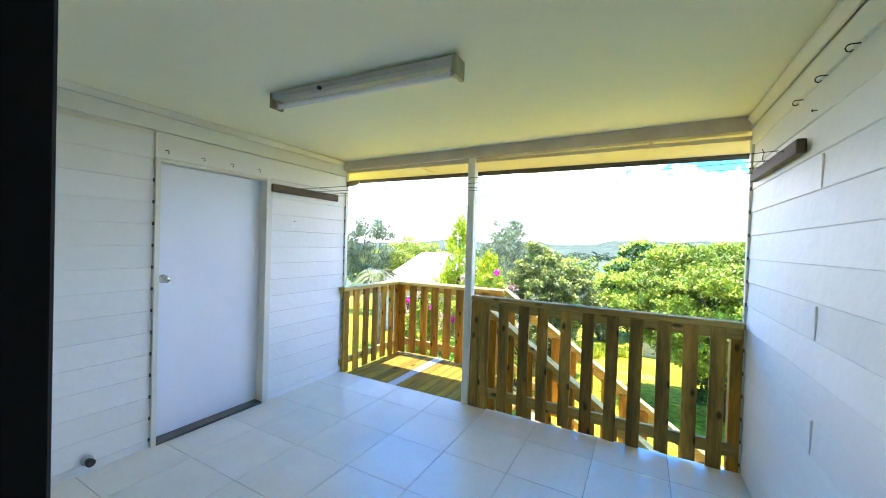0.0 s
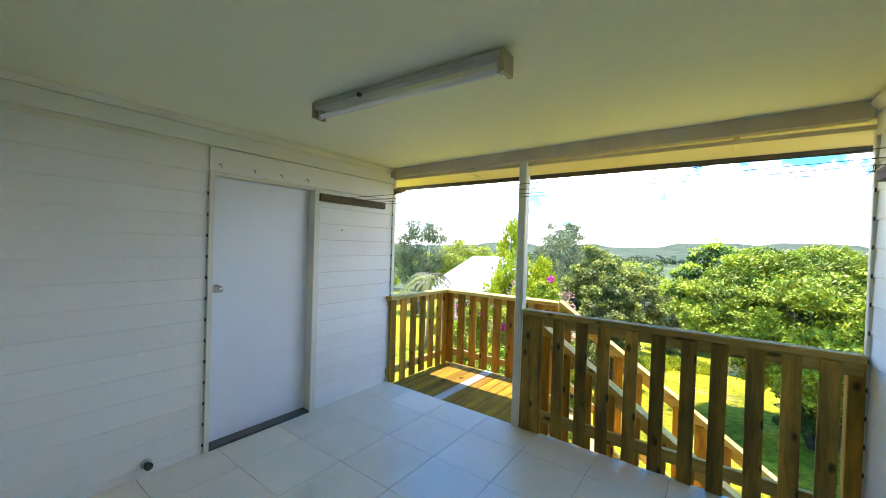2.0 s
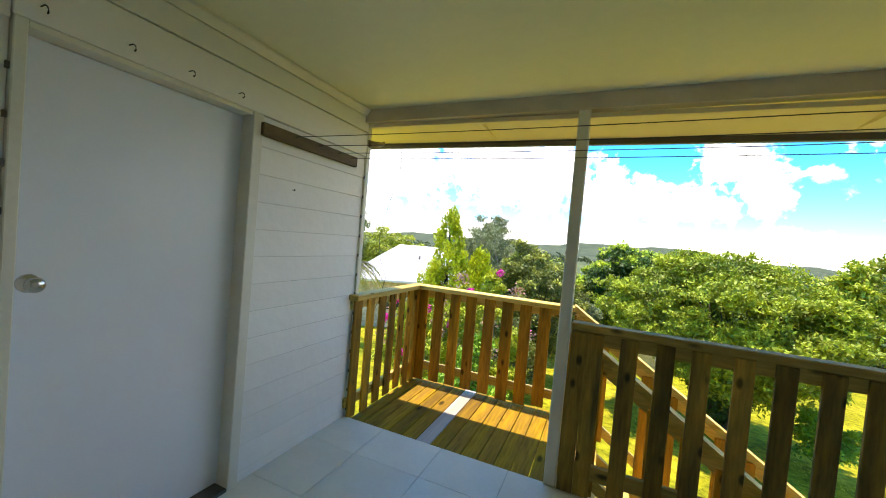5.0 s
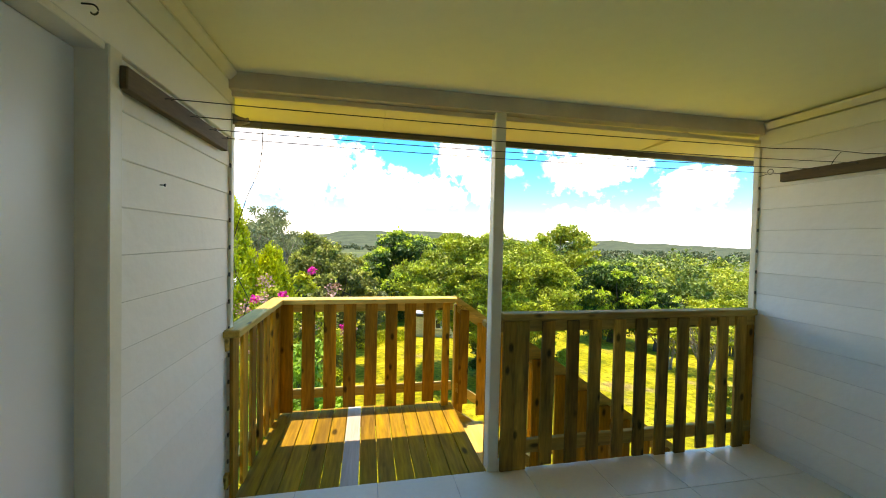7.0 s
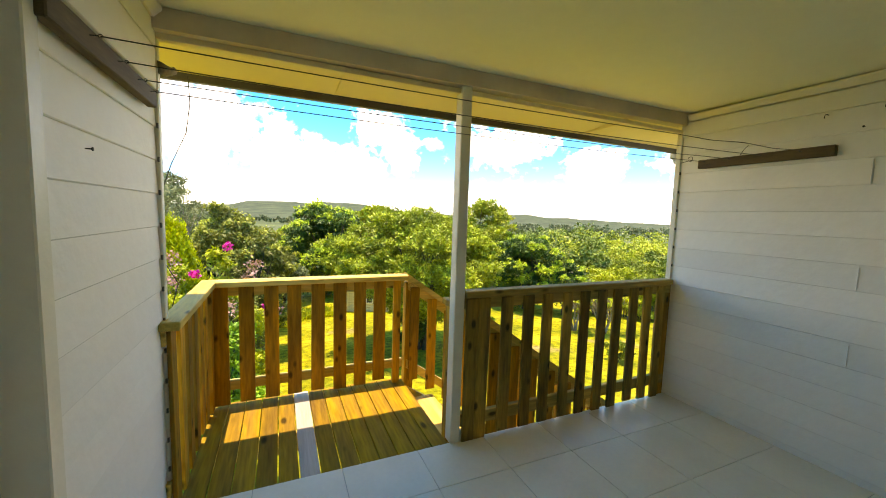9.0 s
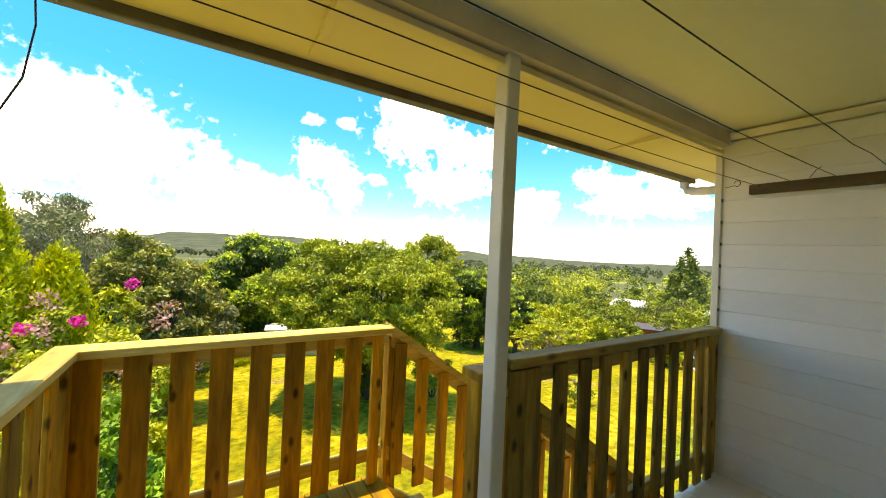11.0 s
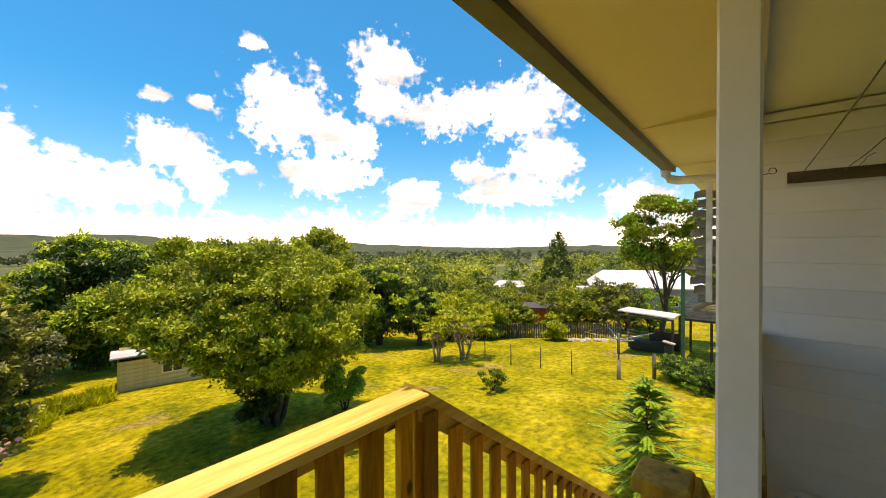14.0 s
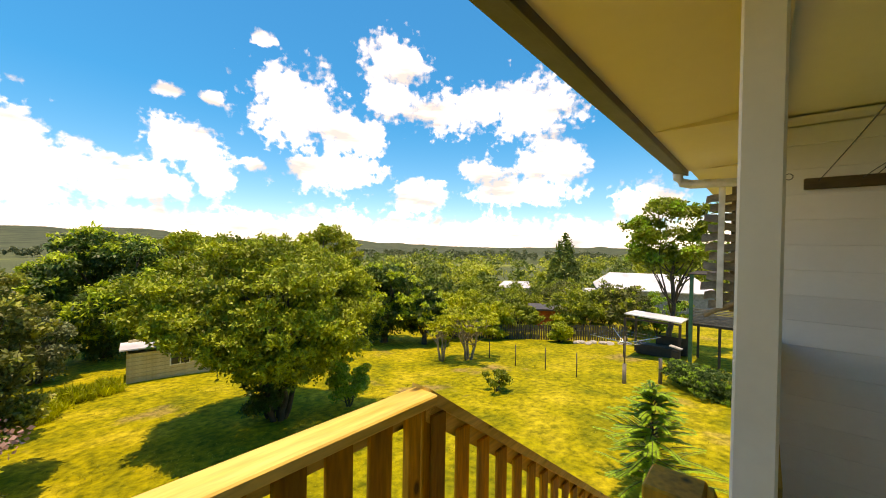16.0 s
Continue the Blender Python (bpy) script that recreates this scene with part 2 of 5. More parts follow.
M_GREEN = material("green_painted_steel", (0.015, 0.13, 0.075), 0.4, vary=0.1, bump=0.02)
M_DARK = material("dark_stained_timber", (0.045, 0.035, 0.028), 0.7, vary=0.3, bump=0.2)
M_GREYWOOD = material("silvered_timber", (0.22, 0.19, 0.15), 0.85, vary=0.3, scale=4, fine=40, bump=0.35, second=(0.12, 0.10, 0.08), piece=0.25)
M_FENCE = material("grey_green_fence_timber", (0.11, 0.095, 0.06), 0.85, vary=0.3, scale=4, fine=40, bump=0.35, second=(0.06, 0.055, 0.035), piece=0.25)
M_SLAT = material("weathered_louvre_timber", (0.34, 0.26, 0.16), 0.8, vary=0.35, scale=5, fine=40, bump=0.4, second=(0.18, 0.13, 0.08), piece=0.25)
M_GLASS = material("dark_window_glass", (0.03, 0.035, 0.04), 0.08, vary=0.05, bump=0.0)
M_CONCRETE = material("pale_concrete", (0.55, 0.52, 0.46), 0.85, vary=0.12, scale=3, fine=50, bump=0.2)
M_BARK = material("grey_brown_bark", (0.10, 0.075, 0.05), 0.9, vary=0.35, scale=5, fine=40, bump=0.5, second=(0.05, 0.04, 0.03))
M_BARK_P = material("pale_bark", (0.30, 0.26, 0.20), 0.85, vary=0.3, scale=5, fine=40, bump=0.4, second=(0.18, 0.15, 0.11))


def leaf_material(name, colour, second, translucent=0.2, patch=0.55):
    m = material(name, colour, 0.5, vary=0.25, scale=patch, fine=5, bump=0.0, second=second, amount=0.3, island=True, piece=0.3, translucent=translucent)
    m.node_tree.nodes["Principled BSDF"].inputs["Specular IOR Level"].default_value = 0.3
    return m


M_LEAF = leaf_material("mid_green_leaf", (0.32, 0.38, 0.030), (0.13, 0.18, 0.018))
# Lighter copy of the mid green; as tufts it paints sunlit crown tops.
M_LEAF_LIT = leaf_material("lit_green_leaf", (0.43, 0.49, 0.034), (0.26, 0.33, 0.024))
M_MANGO = leaf_material("dark_mango_leaf", (0.085, 0.165, 0.020), (0.035, 0.075, 0.012), 0.12)
M_MANGO_TIP = leaf_material("pale_mango_shoot", (0.52, 0.63, 0.045), (0.32, 0.44, 0.030), 0.22)
M_CYPRESS = leaf_material("golden_cypress_spray", (0.58, 0.62, 0.020), (0.30, 0.37, 0.012), 0.25)
M_EUC = leaf_material("grey_green_gum_leaf", (0.25, 0.29, 0.12), (0.13, 0.16, 0.07))
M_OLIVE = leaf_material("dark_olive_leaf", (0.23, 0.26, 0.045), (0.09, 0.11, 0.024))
# Paler olive: sunlit tops put into colour, and the palm's dry fronds.
M_OLIVE_TUFT = leaf_material("pale_olive_leaf", (0.44, 0.46, 0.065), (0.25, 0.28, 0.040))
M_LIME = leaf_material("lime_green_leaf", (0.56, 0.58, 0.028), (0.30, 0.35, 0.018))
M_FERN = leaf_material("feathery_green_frond", (0.30, 0.50, 0.035), (0.16, 0.30, 0.020))
M_FAR = leaf_material("far_woodland_leaf", (0.50, 0.53, 0.050), (0.25, 0.30, 0.030), 0.2, 0.13)
M_FAR_DARK = leaf_material("dark_woodland_leaf", (0.20, 0.27, 0.040), (0.09, 0.13, 0.022), 0.15, 0.13)
# Far leaves greyed and blued to carry the distance haze.
M_FAR_HAZED = leaf_material("hazed_woodland_leaf", (0.17, 0.20, 0.085), (0.12, 0.15, 0.065), 0.15, 0.05)
M_PINK = leaf_material("magenta_bract", (0.80, 0.03, 0.36), (0.62, 0.02, 0.26))
M_ROSE = leaf_material("dusky_rose_bract", (0.56, 0.30, 0.25), (0.40, 0.24, 0.18))
M_DRY = leaf_material("dry_grass_blade", (0.54, 0.46, 0.04), (0.36, 0.35, 0.03))


def ground_material():
    m = bpy.data.materials.new("lawn_and_paddock")
    m.use_nodes = True
    nt = m.node_tree
    p = nt.nodes["Principled BSDF"]
    p.inputs["Roughness"].default_value = 0.95
    p.inputs["Specular IOR Level"].default_value = 0.08
    coord = nt.nodes.new("ShaderNodeTexCoord")

    def noise_node(scale, detail):
        n = nt.nodes.new("ShaderNodeTexNoise")
        n.inputs["Scale"].default_value, n.inputs["Detail"].default_value, n.inputs["Roughness"].default_value = scale, detail, 0.62
        nt.links.new(coord.outputs["Object"], n.inputs["Vector"])
        return n.outputs[0]

    def ramp(fac, stops):
        r = nt.nodes.new("ShaderNodeValToRGB")
        for i, (pos, col) in enumerate(stops):
            e = r.color_ramp.elements[i] if i < 2 else r.color_ramp.elements.new(pos)
            e.position, e.color = pos, (*col, 1)
        nt.links.new(fac, r.inputs[0])
        return r.outputs[0]

    def mixed(fac, a, b, mode="MIX"):
        n = nt.nodes.new("ShaderNodeMix")
        n.data_type, n.blend_type = "RGBA", mode
        if isinstance(fac, float):
            n.inputs[0].default_value = fac
        else:
            nt.links.new(fac, n.inputs[0])
        nt.links.new(a, n.inputs[6]), nt.links.new(b, n.inputs[7])
        return n.outputs[2]

    grass = ramp(noise_node(0.55, 8), [(0.30, (0.15, 0.175, 0.012)), (0.70, (0.48, 0.41, 0.035)), (0.5, (0.32, 0.30, 0.014))])
    soil = ramp(noise_node(3.0, 6), [(0.3, (0.30, 0.20, 0.10)), (0.7, (0.42, 0.30, 0.15))])
    bare = ramp(noise_node(0.21, 5), [(0.60, (0, 0, 0)), (0.72, (1, 1, 1))])
    near = mixed(bare, grass, soil)
    tufts = ramp(noise_node(5.0, 9), [(0.34, (0.42, 0.46, 0.4)), (0.64, (1.3, 1.24, 1.1))])
    near = mixed(1.0, near, tufts, "MULTIPLY")
    # Distance haze is put into the blue-grey of far greens and hills.
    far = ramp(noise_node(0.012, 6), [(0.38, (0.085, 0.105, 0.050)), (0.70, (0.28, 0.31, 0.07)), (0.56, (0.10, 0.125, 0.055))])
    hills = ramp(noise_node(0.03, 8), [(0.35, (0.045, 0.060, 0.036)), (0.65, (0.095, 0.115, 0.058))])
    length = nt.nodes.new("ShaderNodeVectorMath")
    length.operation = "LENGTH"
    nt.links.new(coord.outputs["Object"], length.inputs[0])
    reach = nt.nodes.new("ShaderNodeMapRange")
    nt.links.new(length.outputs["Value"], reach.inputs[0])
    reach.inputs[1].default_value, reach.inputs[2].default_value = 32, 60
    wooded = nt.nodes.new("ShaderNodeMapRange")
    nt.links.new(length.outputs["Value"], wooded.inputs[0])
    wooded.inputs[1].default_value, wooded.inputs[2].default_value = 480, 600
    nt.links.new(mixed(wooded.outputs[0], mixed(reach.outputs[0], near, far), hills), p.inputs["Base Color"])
    b = nt.nodes.new("ShaderNodeBump")
    b.inputs["Strength"].default_value, b.inputs["Distance"].default_value = 0.8, 0.06
    nt.links.new(noise_node(14.0, 6), b.inputs["Height"]), nt.links.new(b.outputs[0], p.inputs["Normal"])
    return m


M_GROUND = ground_material()


# ---------------------------------------------------------------- mesh helpers
def mesh_from(name, verts, faces, mat, smooth=False):
    me = bpy.data.meshes.new(name)
    me.from_pydata([tuple(v) for v in verts], [], faces)
    me.materials.append(mat)
    if smooth:
        me.polygons.foreach_set("use_smooth", [True] * len(me.polygons))
    me.update()
    return me


def quads_mesh(name, verts, mat):
    """A mesh of separate four-cornered leaves from an array of shape (n, 4, 3)."""
    n = len(verts)
    me = bpy.data.meshes.new(name)
    me.vertices.add(4 * n), me.loops.add(4 * n), me.polygons.add(n)
    me.vertices.foreach_set("co", np.asarray(verts, dtype=np.float32).ravel())
    me.loops.foreach_set("vertex_index", np.arange(4 * n, dtype=np.int32))
    me.polygons.foreach_set("loop_start", np.arange(0, 4 * n, 4, dtype=np.int32))
    me.materials.append(mat)
    me.update(calc_edges=True)
    return me


def empty(name, at=(0, 0, 0)):
    ob = new(name)
    ob.location = at
    ob.empty_display_size = 0.1
    return ob


def part(name, me, parent, label="", m=None):
    """Links a mesh as one part under a thing; m is its pose within the thing."""
    ob = new(name, me)
    ob.parent = parent
    if m is not None:
        ob.matrix_basis = m
    if label:
        ob["label"] = label
    return ob


BOXES = {}


def box_mesh(sx, sy, sz, mat, bevel=0.004, name="block"):
    """A box with eased edges, its centre at the origin; alike boxes share one mesh."""
    key = (round(sx, 4), round(sy, 4), round(sz, 4), mat.name, round(bevel, 4))
    if key not in BOXES:
        bm = bmesh.new()
        bmesh.ops.create_cube(bm, size=1.0)
        bmesh.ops.scale(bm, vec=(sx, sy, sz), verts=bm.verts)
        if bevel:
            bmesh.ops.bevel(bm, geom=bm.edges[:], offset=min(bevel, 0.4 * min(sx, sy, sz)), segments=1, affect="EDGES", profile=0.5)
        me = bpy.data.meshes.new(name)
        bm.to_mesh(me)
        bm.free()
        me.materials.append(mat)
        BOXES[key] = me
    return BOXES[key]


def span(x0, x1, y0, y1, z0, z1, mat, bevel=0.004, name="block"):
    """The box mesh and pose that fill the given span."""
    return box_mesh(x1 - x0, y1 - y0, z1 - z0, mat, bevel, name), Matrix.Translation(((x0 + x1) / 2, (y0 + y1) / 2, (z0 + z1) / 2))


def block(name, parent, x0, x1, y0, y1, z0, z1, mat, bevel=0.004, label=""):
    me, m = span(x0, x1, y0, y1, z0, z1, mat, bevel, name)
    return part(name, me, parent, label, m)


def solid(name, x0, x1, y0, y1, z0, z1, mat, label, category, kind="structure", bevel=0.0, group=""):
    me, m = span(x0, x1, y0, y1, z0, z1, mat, bevel, name)
    ob = new(name, me)
    ob.matrix_world = m
    return tagged(ob, label, category, group, kind)


def tube_data(points, radii, sides=8, close=True):
    pts = [Vector(p) for p in points]
    verts, faces = [], []
    for i, p in enumerate(pts):
        d = (pts[min(i + 1, len(pts) - 1)] - pts[max(i - 1, 0)]).normalized()
        ref = Vector((0, 0, 1)) if abs(d.z) < 0.9 else Vector((1, 0, 0))
        u = d.cross(ref).normalized()
        w = d.cross(u)
        for k in range(sides):
            a = 2 * math.pi * k / sides
            verts.append(p + (u * math.cos(a) + w * math.sin(a)) * radii[i])
    for i in range(len(pts) - 1):
        for k in range(sides):
            a, b = i * sides + k, i * sides + (k + 1) % sides
            faces.append((a, b, b + sides, a + sides))
    if close:
        faces.append(tuple(range(sides - 1, -1, -1)))
        faces.append(tuple((len(pts) - 1) * sides + k for k in range(sides)))
    return verts, faces


def tube(name, points, radii, mat, sides=8):
    if isinstance(radii, (int, float)):
        radii = [radii] * len(points)
    v, f = tube_data(points, radii, sides)
    return mesh_from(name, v, f, mat, smooth=True)


def ground_z(x, y):
    """Lawn that falls away from the house to a wide valley with low hills."""
    r = math.hypot(x, y)
    z = -2.6 - 0.075 * (y - 4) - 0.05 * max(x - 1, 0)
    if y < 4:
        z = -2.6 - 0.05 * max(x - 1, 0)
    z = max(z, -9.0) if r < 40 else max(z, -9.0 - (r - 40) * 0.004)
    z = max(z, -14.0)
    if r > 500:
        k = min((r - 500) / 900, 1.0)
        a = math.atan2(x, y)
        hill = 16 + 13 * math.sin(a * 3.1 + 1.2) + 9 * math.sin(a * 11 + 0.4) + 5 * math.sin(a * 29 + r * 0.002) + 3 * math.sin(a * 71)
        left = 14 * math.exp(-((a + 0.1) / 0.45) ** 2)
        z = max(z, -14 + k * (hill + left) * (r / 1400 if r < 1400 else 1))
    return z


# ---------------------------------------------------------------- the house: floor, walls, ceiling
XL, XR, YF, YB = -2.92, 0.79, 3.33, 0.17
YW = 3.37  # front end of both side walls
TILE_STEP = 0.484

floor = solid("floor", XL - 0.1, XR + 0.1, YB - 0.15, YF, -0.16, -0.008, M_GROUT, "concrete porch floor under pale square tiles with dark joints", "floor")
ceiling = tagged(new("ceiling", mesh_from("ceiling", [(XL - 0.1, YB - 0.15, 2.425), (XR + 0.1, YB - 0.15, 2.445), (XR + 0.1, 3.30, 2.472), (XL - 0.1, 3.30, 2.438),
                 (XL - 0.1, YB - 0.15, 2.50), (XR + 0.1, YB - 0.15, 2.52), (XR + 0.1, 3.30, 2.53), (XL - 0.1, 3.30, 2.50)],
                 [(0, 3, 2, 1), (4, 5, 6, 7), (0, 1, 5, 4), (2, 3, 7, 6), (1, 2, 6, 5), (3, 0, 4, 7)], M_CEIL)),
                 "flat off-white painted sheet ceiling over the porch", "ceiling", kind="structure")

wall_west = tagged(empty("wall_west", (XL, 0, 0)), "white weatherboard wall with a flush door in it", "wall", kind="structure")
wall_east = tagged(empty("wall_east", (XR, 0, 0)), "white weatherboard side wall of the porch", "wall", kind="structure")
DY0, DY1, DZ = 1.43, 2.35, 2.08
IW, IE = Matrix.Translation((-XL, 0, 0)), Matrix.Translation((-XR, 0, 0))


def backing(parent, shift, x0, x1, y0, y1, z0, z1, mat=M_PAINT):
    me, m = span(x0, x1, y0, y1, z0, z1, mat, 0.0, "backing")
    return part("backing", me, parent, m=shift @ m)


for y0, y1, z0, z1 in ((-0.1, DY0, -2.7, 2.49), (DY0, DY1, DZ, 2.49), (DY0, DY1, -2.7, -0.01), (DY1, YW - 0.02, -2.7, 2.49)):
    backing(wall_west, IW, XL - 0.12, XL - 0.022, y0, y1, z0, z1)
backing(wall_east, IE, XR + 0.022, XR + 0.12, -0.1, YW - 0.02, -2.7, 2.51)


def weatherboard(length, height=0.155, thick=0.015, side=1):
    """A lapped board along y: thick at its lower edge, thin at its top, its back at x = 0."""
    t0, t1, h = thick, 0.007, height + 0.012
    prof = [(0, 0), (t0 - 0.003, 0), (t0, 0.004), (t1, h), (0, h)]
    verts, faces = [], []
    for y in (0, length):
        verts += [(side * a, y, b) for a, b in prof]
    n = len(prof)
    for k in range(n):
        faces.append((k, (k + 1) % n, n + (k + 1) % n, n + k))
    faces += [tuple(range(n - 1, -1, -1)), tuple(range(n, 2 * n))]
    return mesh_from("weatherboard", verts, faces, M_BOARD)


def board_run(parent, x, side, y0, y1, z0, count, pitch=0.155):
    me = weatherboard(y1 - y0, pitch, side=side)
    for k in range(count):
        part("weatherboard", me, parent, m=Matrix.Translation((x - parent.location.x, y0 + random.uniform(-0.0015, 0.0015), z0 + pitch * k)))


board_run(wall_west, XL - 0.022, 1, YB, DY0 - 0.016, 0.055, 14)
board_run(wall_west, XL - 0.022, 1, DY1 + 0.016, YW - 0.035, 0.055, 13)
board_run(wall_west, XL - 0.022, 1, YB, DY0 - 0.016, -0.10, 1)
board_run(wall_west, XL - 0.022, 1, DY1 + 0.016, YW - 0.035, -0.10, 1)
board_run(wall_east, XR + 0.022, -1, YB, YW - 0.035, -0.115, 15, 0.1605)

for parent, x, s, z0, z1 in ((wall_west, XL, 1, 2.275, 2.385), (wall_east, XR, -1, 2.285, 2.40)):
    me, m = span(x - 0.022 * s if s > 0 else x - 0.002, x + 0.002 if s > 0 else x + 0.022, YB, YW - 0.02, z0, z1, M_BOARD, 0.003, "frieze_board")
    part("frieze_board", me, parent, m=Matrix.Translation((-x, 0, 0)) @ m)
me, m = span(XL - 0.022, XL + 0.001, DY0 - 0.012, YW - 0.035, DZ + 0.006, 2.268, M_BOARD, 0.003, "head_board")
part("head_board", me, wall_west, m=IW @ m)
# Quarter cornice between walls and ceiling.
for parent, x, s, top in ((wall_west, XL, 1, 2.432), (wall_east, XR, -1, 2.455)):
    prof = [(0, 0), (0.012, 0), (0.042, 0.032), (0.045, 0.045), (0, 0.045)]
    verts = [(s * a, y, top - 0.045 + b) for y in (YB, 3.285) for a, b in prof]
    n = len(prof)
    faces = [(k, (k + 1) % n, n + (k + 1) % n, n + k) for k in range(n)] + [tuple(range(n)), tuple(range(n, 2 * n))]
    part("cornice", mesh_from("cornice", verts, faces, M_PAINT), parent)
# Corner stops at the front edge of both walls.
block("corner_stop", wall_west, -0.03, 0.006, YW - 0.034, YW + 0.012, -0.3, 2.33, M_PAINT)
block("corner_stop", wall_east, -0.006, 0.03, YW - 0.034, YW + 0.012, -0.3, 2.35, M_PAINT)
# Dark ticks, standing for shaded gaps, at board ends beside door and front corners.
gap_tick = box_mesh(0.008, 0.011, 0.024, M_GUTTER, 0.001, "board_clip")
for parent, x, yy, z0, count, pitch in ((wall_west, 0.0, DY0 - 0.019, 0.055, 13, 0.155), (wall_west, 0.0, YW - 0.037, 0.055, 13, 0.155), (wall_east, 0.0, YW - 0.037, -0.115, 14, 0.1605)):
    for k in range(count):
        part("board_clip", gap_tick, parent, m=Matrix.Translation((x, yy, z0 + pitch * k + 0.006)))
# Short covers over the butt joints of the side boards.
for z in (1.815, 1.173, 0.692):
    block("joint_cover", wall_east, 0.003, 0.012, 2.176, 2.182, z, z + 0.145, M_BOARD, 0.002)

# Door in the west wall.
door = tagged(empty("door_1", (XL, DY0, 0)), "closed flush white painted door with a chrome knob", "door", kind="structure")
block("door_leaf", door, -0.114, -0.076, 0.024, DY1 - DY0 - 0.016, 0.025, DZ - 0.02, M_DOOR, 0.003)
block("door_jamb", door, -0.118, 0.010, -0.012, 0.022, 0, DZ + 0.004, M_PAINT, 0.003)
block("door_jamb", door, -0.118, 0.014, DY1 - DY0 - 0.05, DY1 - DY0 + 0.012, 0, DZ + 0.004, M_PAINT, 0.004)
block("door_head", door, -0.118, 0.004, 0.022, DY1 - DY0 - 0.05, DZ - 0.018, DZ + 0.004, M_PAINT, 0.003)
block("threshold", door, -0.118, 0.012, 0.022, DY1 - DY0 - 0.05, 0.0, 0.02, M_GUTTER, 0.003, "dark worn metal threshold strip")


def lathe(name, profile, mat, sides=20):
    """A turned form round the x axis from (distance, radius) pairs."""
    verts, faces = [], []
    for a, r in profile:
        for k in range(sides):
            t = 2 * math.pi * k / sides
            verts.append((a, r * math.cos(t), r * math.sin(t)))
    for i in range(len(profile) - 1):
        for k in range(sides):
            p, q = i * sides + k, i * sides + (k + 1) % sides
            faces.append((p, q, q + sides, p + sides))
    faces += [tuple(range(sides)), tuple((len(profile) - 1) * sides + k for k in range(sides))]
    return mesh_from(name, verts, faces, mat, smooth=True)


knob = part("door_knob", lathe("door_knob", [(-0.008, 0.032), (-0.002, 0.033), (0.002, 0.028), (0.006, 0.013), (0.03, 0.012), (0.036, 0.024), (0.052, 0.028), (0.064, 0.024), (0.068, 0.012)], M_CHROME),
            door, "round chrome door knob", Matrix.Translation((-0.068, 0.08, 1.205)))

# Wall behind the camera with the doorway that the walk starts in, and the dark hall inside.
wall_south = tagged(empty("wall_south", (0, 0, 0)), "painted house wall with the open back doorway", "wall", kind="structure")
for x0, x1, z0, z1 in ((XL - 0.02, -0.27, 0, 2.5), (0.66, XR + 0.02, 0, 2.5), (-0.27, 0.66, 2.12, 2.5)):
    block("backing", wall_south, x0, x1, 0.02, YB - 0.005, z0, z1, M_PAINT, 0.0)
door_frame = tagged(empty("door_2", (0, 0.1, 0)), "black framed open back doorway", "door", kind="structure")
block("door_jamb", door_frame, -0.27, -0.222, -0.08, 0.071, 0, 2.12, M_BLACK, 0.003)
block("door_jamb", door_frame, 0.612, 0.66, -0.08, 0.071, 0, 2.12, M_BLACK, 0.003)
block("door_head", door_frame, -0.222, 0.612, -0.08, 0.071, 2.075, 2.12, M_BLACK, 0.003)
solid("hall_floor", XL - 0.1, XR + 0.1, -3.2, 0.02, -0.16, -0.002, M_DARK, "dark hall floor inside the house", "floor")
solid("hall_ceiling", XL - 0.1, XR + 0.1, -3.2, 0.02, 2.45, 2.52, M_CEIL, "plain hall ceiling inside the house", "ceiling")
solid("wall_hall_west", XL - 0.1, XL, -3.2, -0.1, 0, 2.45, M_PAINT, "plain hall wall inside the house", "wall")
solid("wall_hall_east", XR, XR + 0.1, -3.2, -0.1, 0, 2.45, M_PAINT, "plain hall wall inside the house", "wall")
solid("wall_hall_south", XL, XR, -3.3, -3.2, 0, 2.45, M_PAINT, "plain hall wall inside the house", "wall")

# The room beside the porch, the walls below the floor, and an unseen roof to keep light out.
wall_room = tagged(empty("wall_north_room", (XR, YF, 0)), "white weatherboard front wall of the room beside the porch", "wall", kind="structure")
block("backing", wall_room, 0.12, 6.0, -0.14, -0.022, -2.9, 2.34, M_PAINT, 0.0)
bm_board = weatherboard(5.95)
for k in range(32):
    part("weatherboard", bm_board, wall_room, m=Matrix.Translation((5.99, -0.022, -2.65 + 0.155 * k)) @ Matrix.Rotation(radians(90), 4, "Z"))
solid("wall_under_porch", XL, XR, YF - 0.2, YF - 0.1, -2.9, -0.16, M_PAINT, "plain wall below the porch floor", "wall")
roof = tagged(new("roof", mesh_from("roof", [(-4.2, 3.93, 2.465), (6.8, 3.93, 2.465), (6.8, -4.2, 4.4), (-4.2, -4.2, 4.4),
              (-4.2, 3.93, 2.505), (6.8, 3.93, 2.505), (6.8, -4.2, 4.44), (-4.2, -4.2, 4.44)],
              [(0, 3, 2, 1), (4, 5, 6, 7), (0, 1, 5, 4), (1, 2, 6, 5), (2, 3, 7, 6), (3, 0, 4, 7)], M_ROOF_W)), "plain pale house roof, unseen, added to keep out the light", "roof", kind="structure")
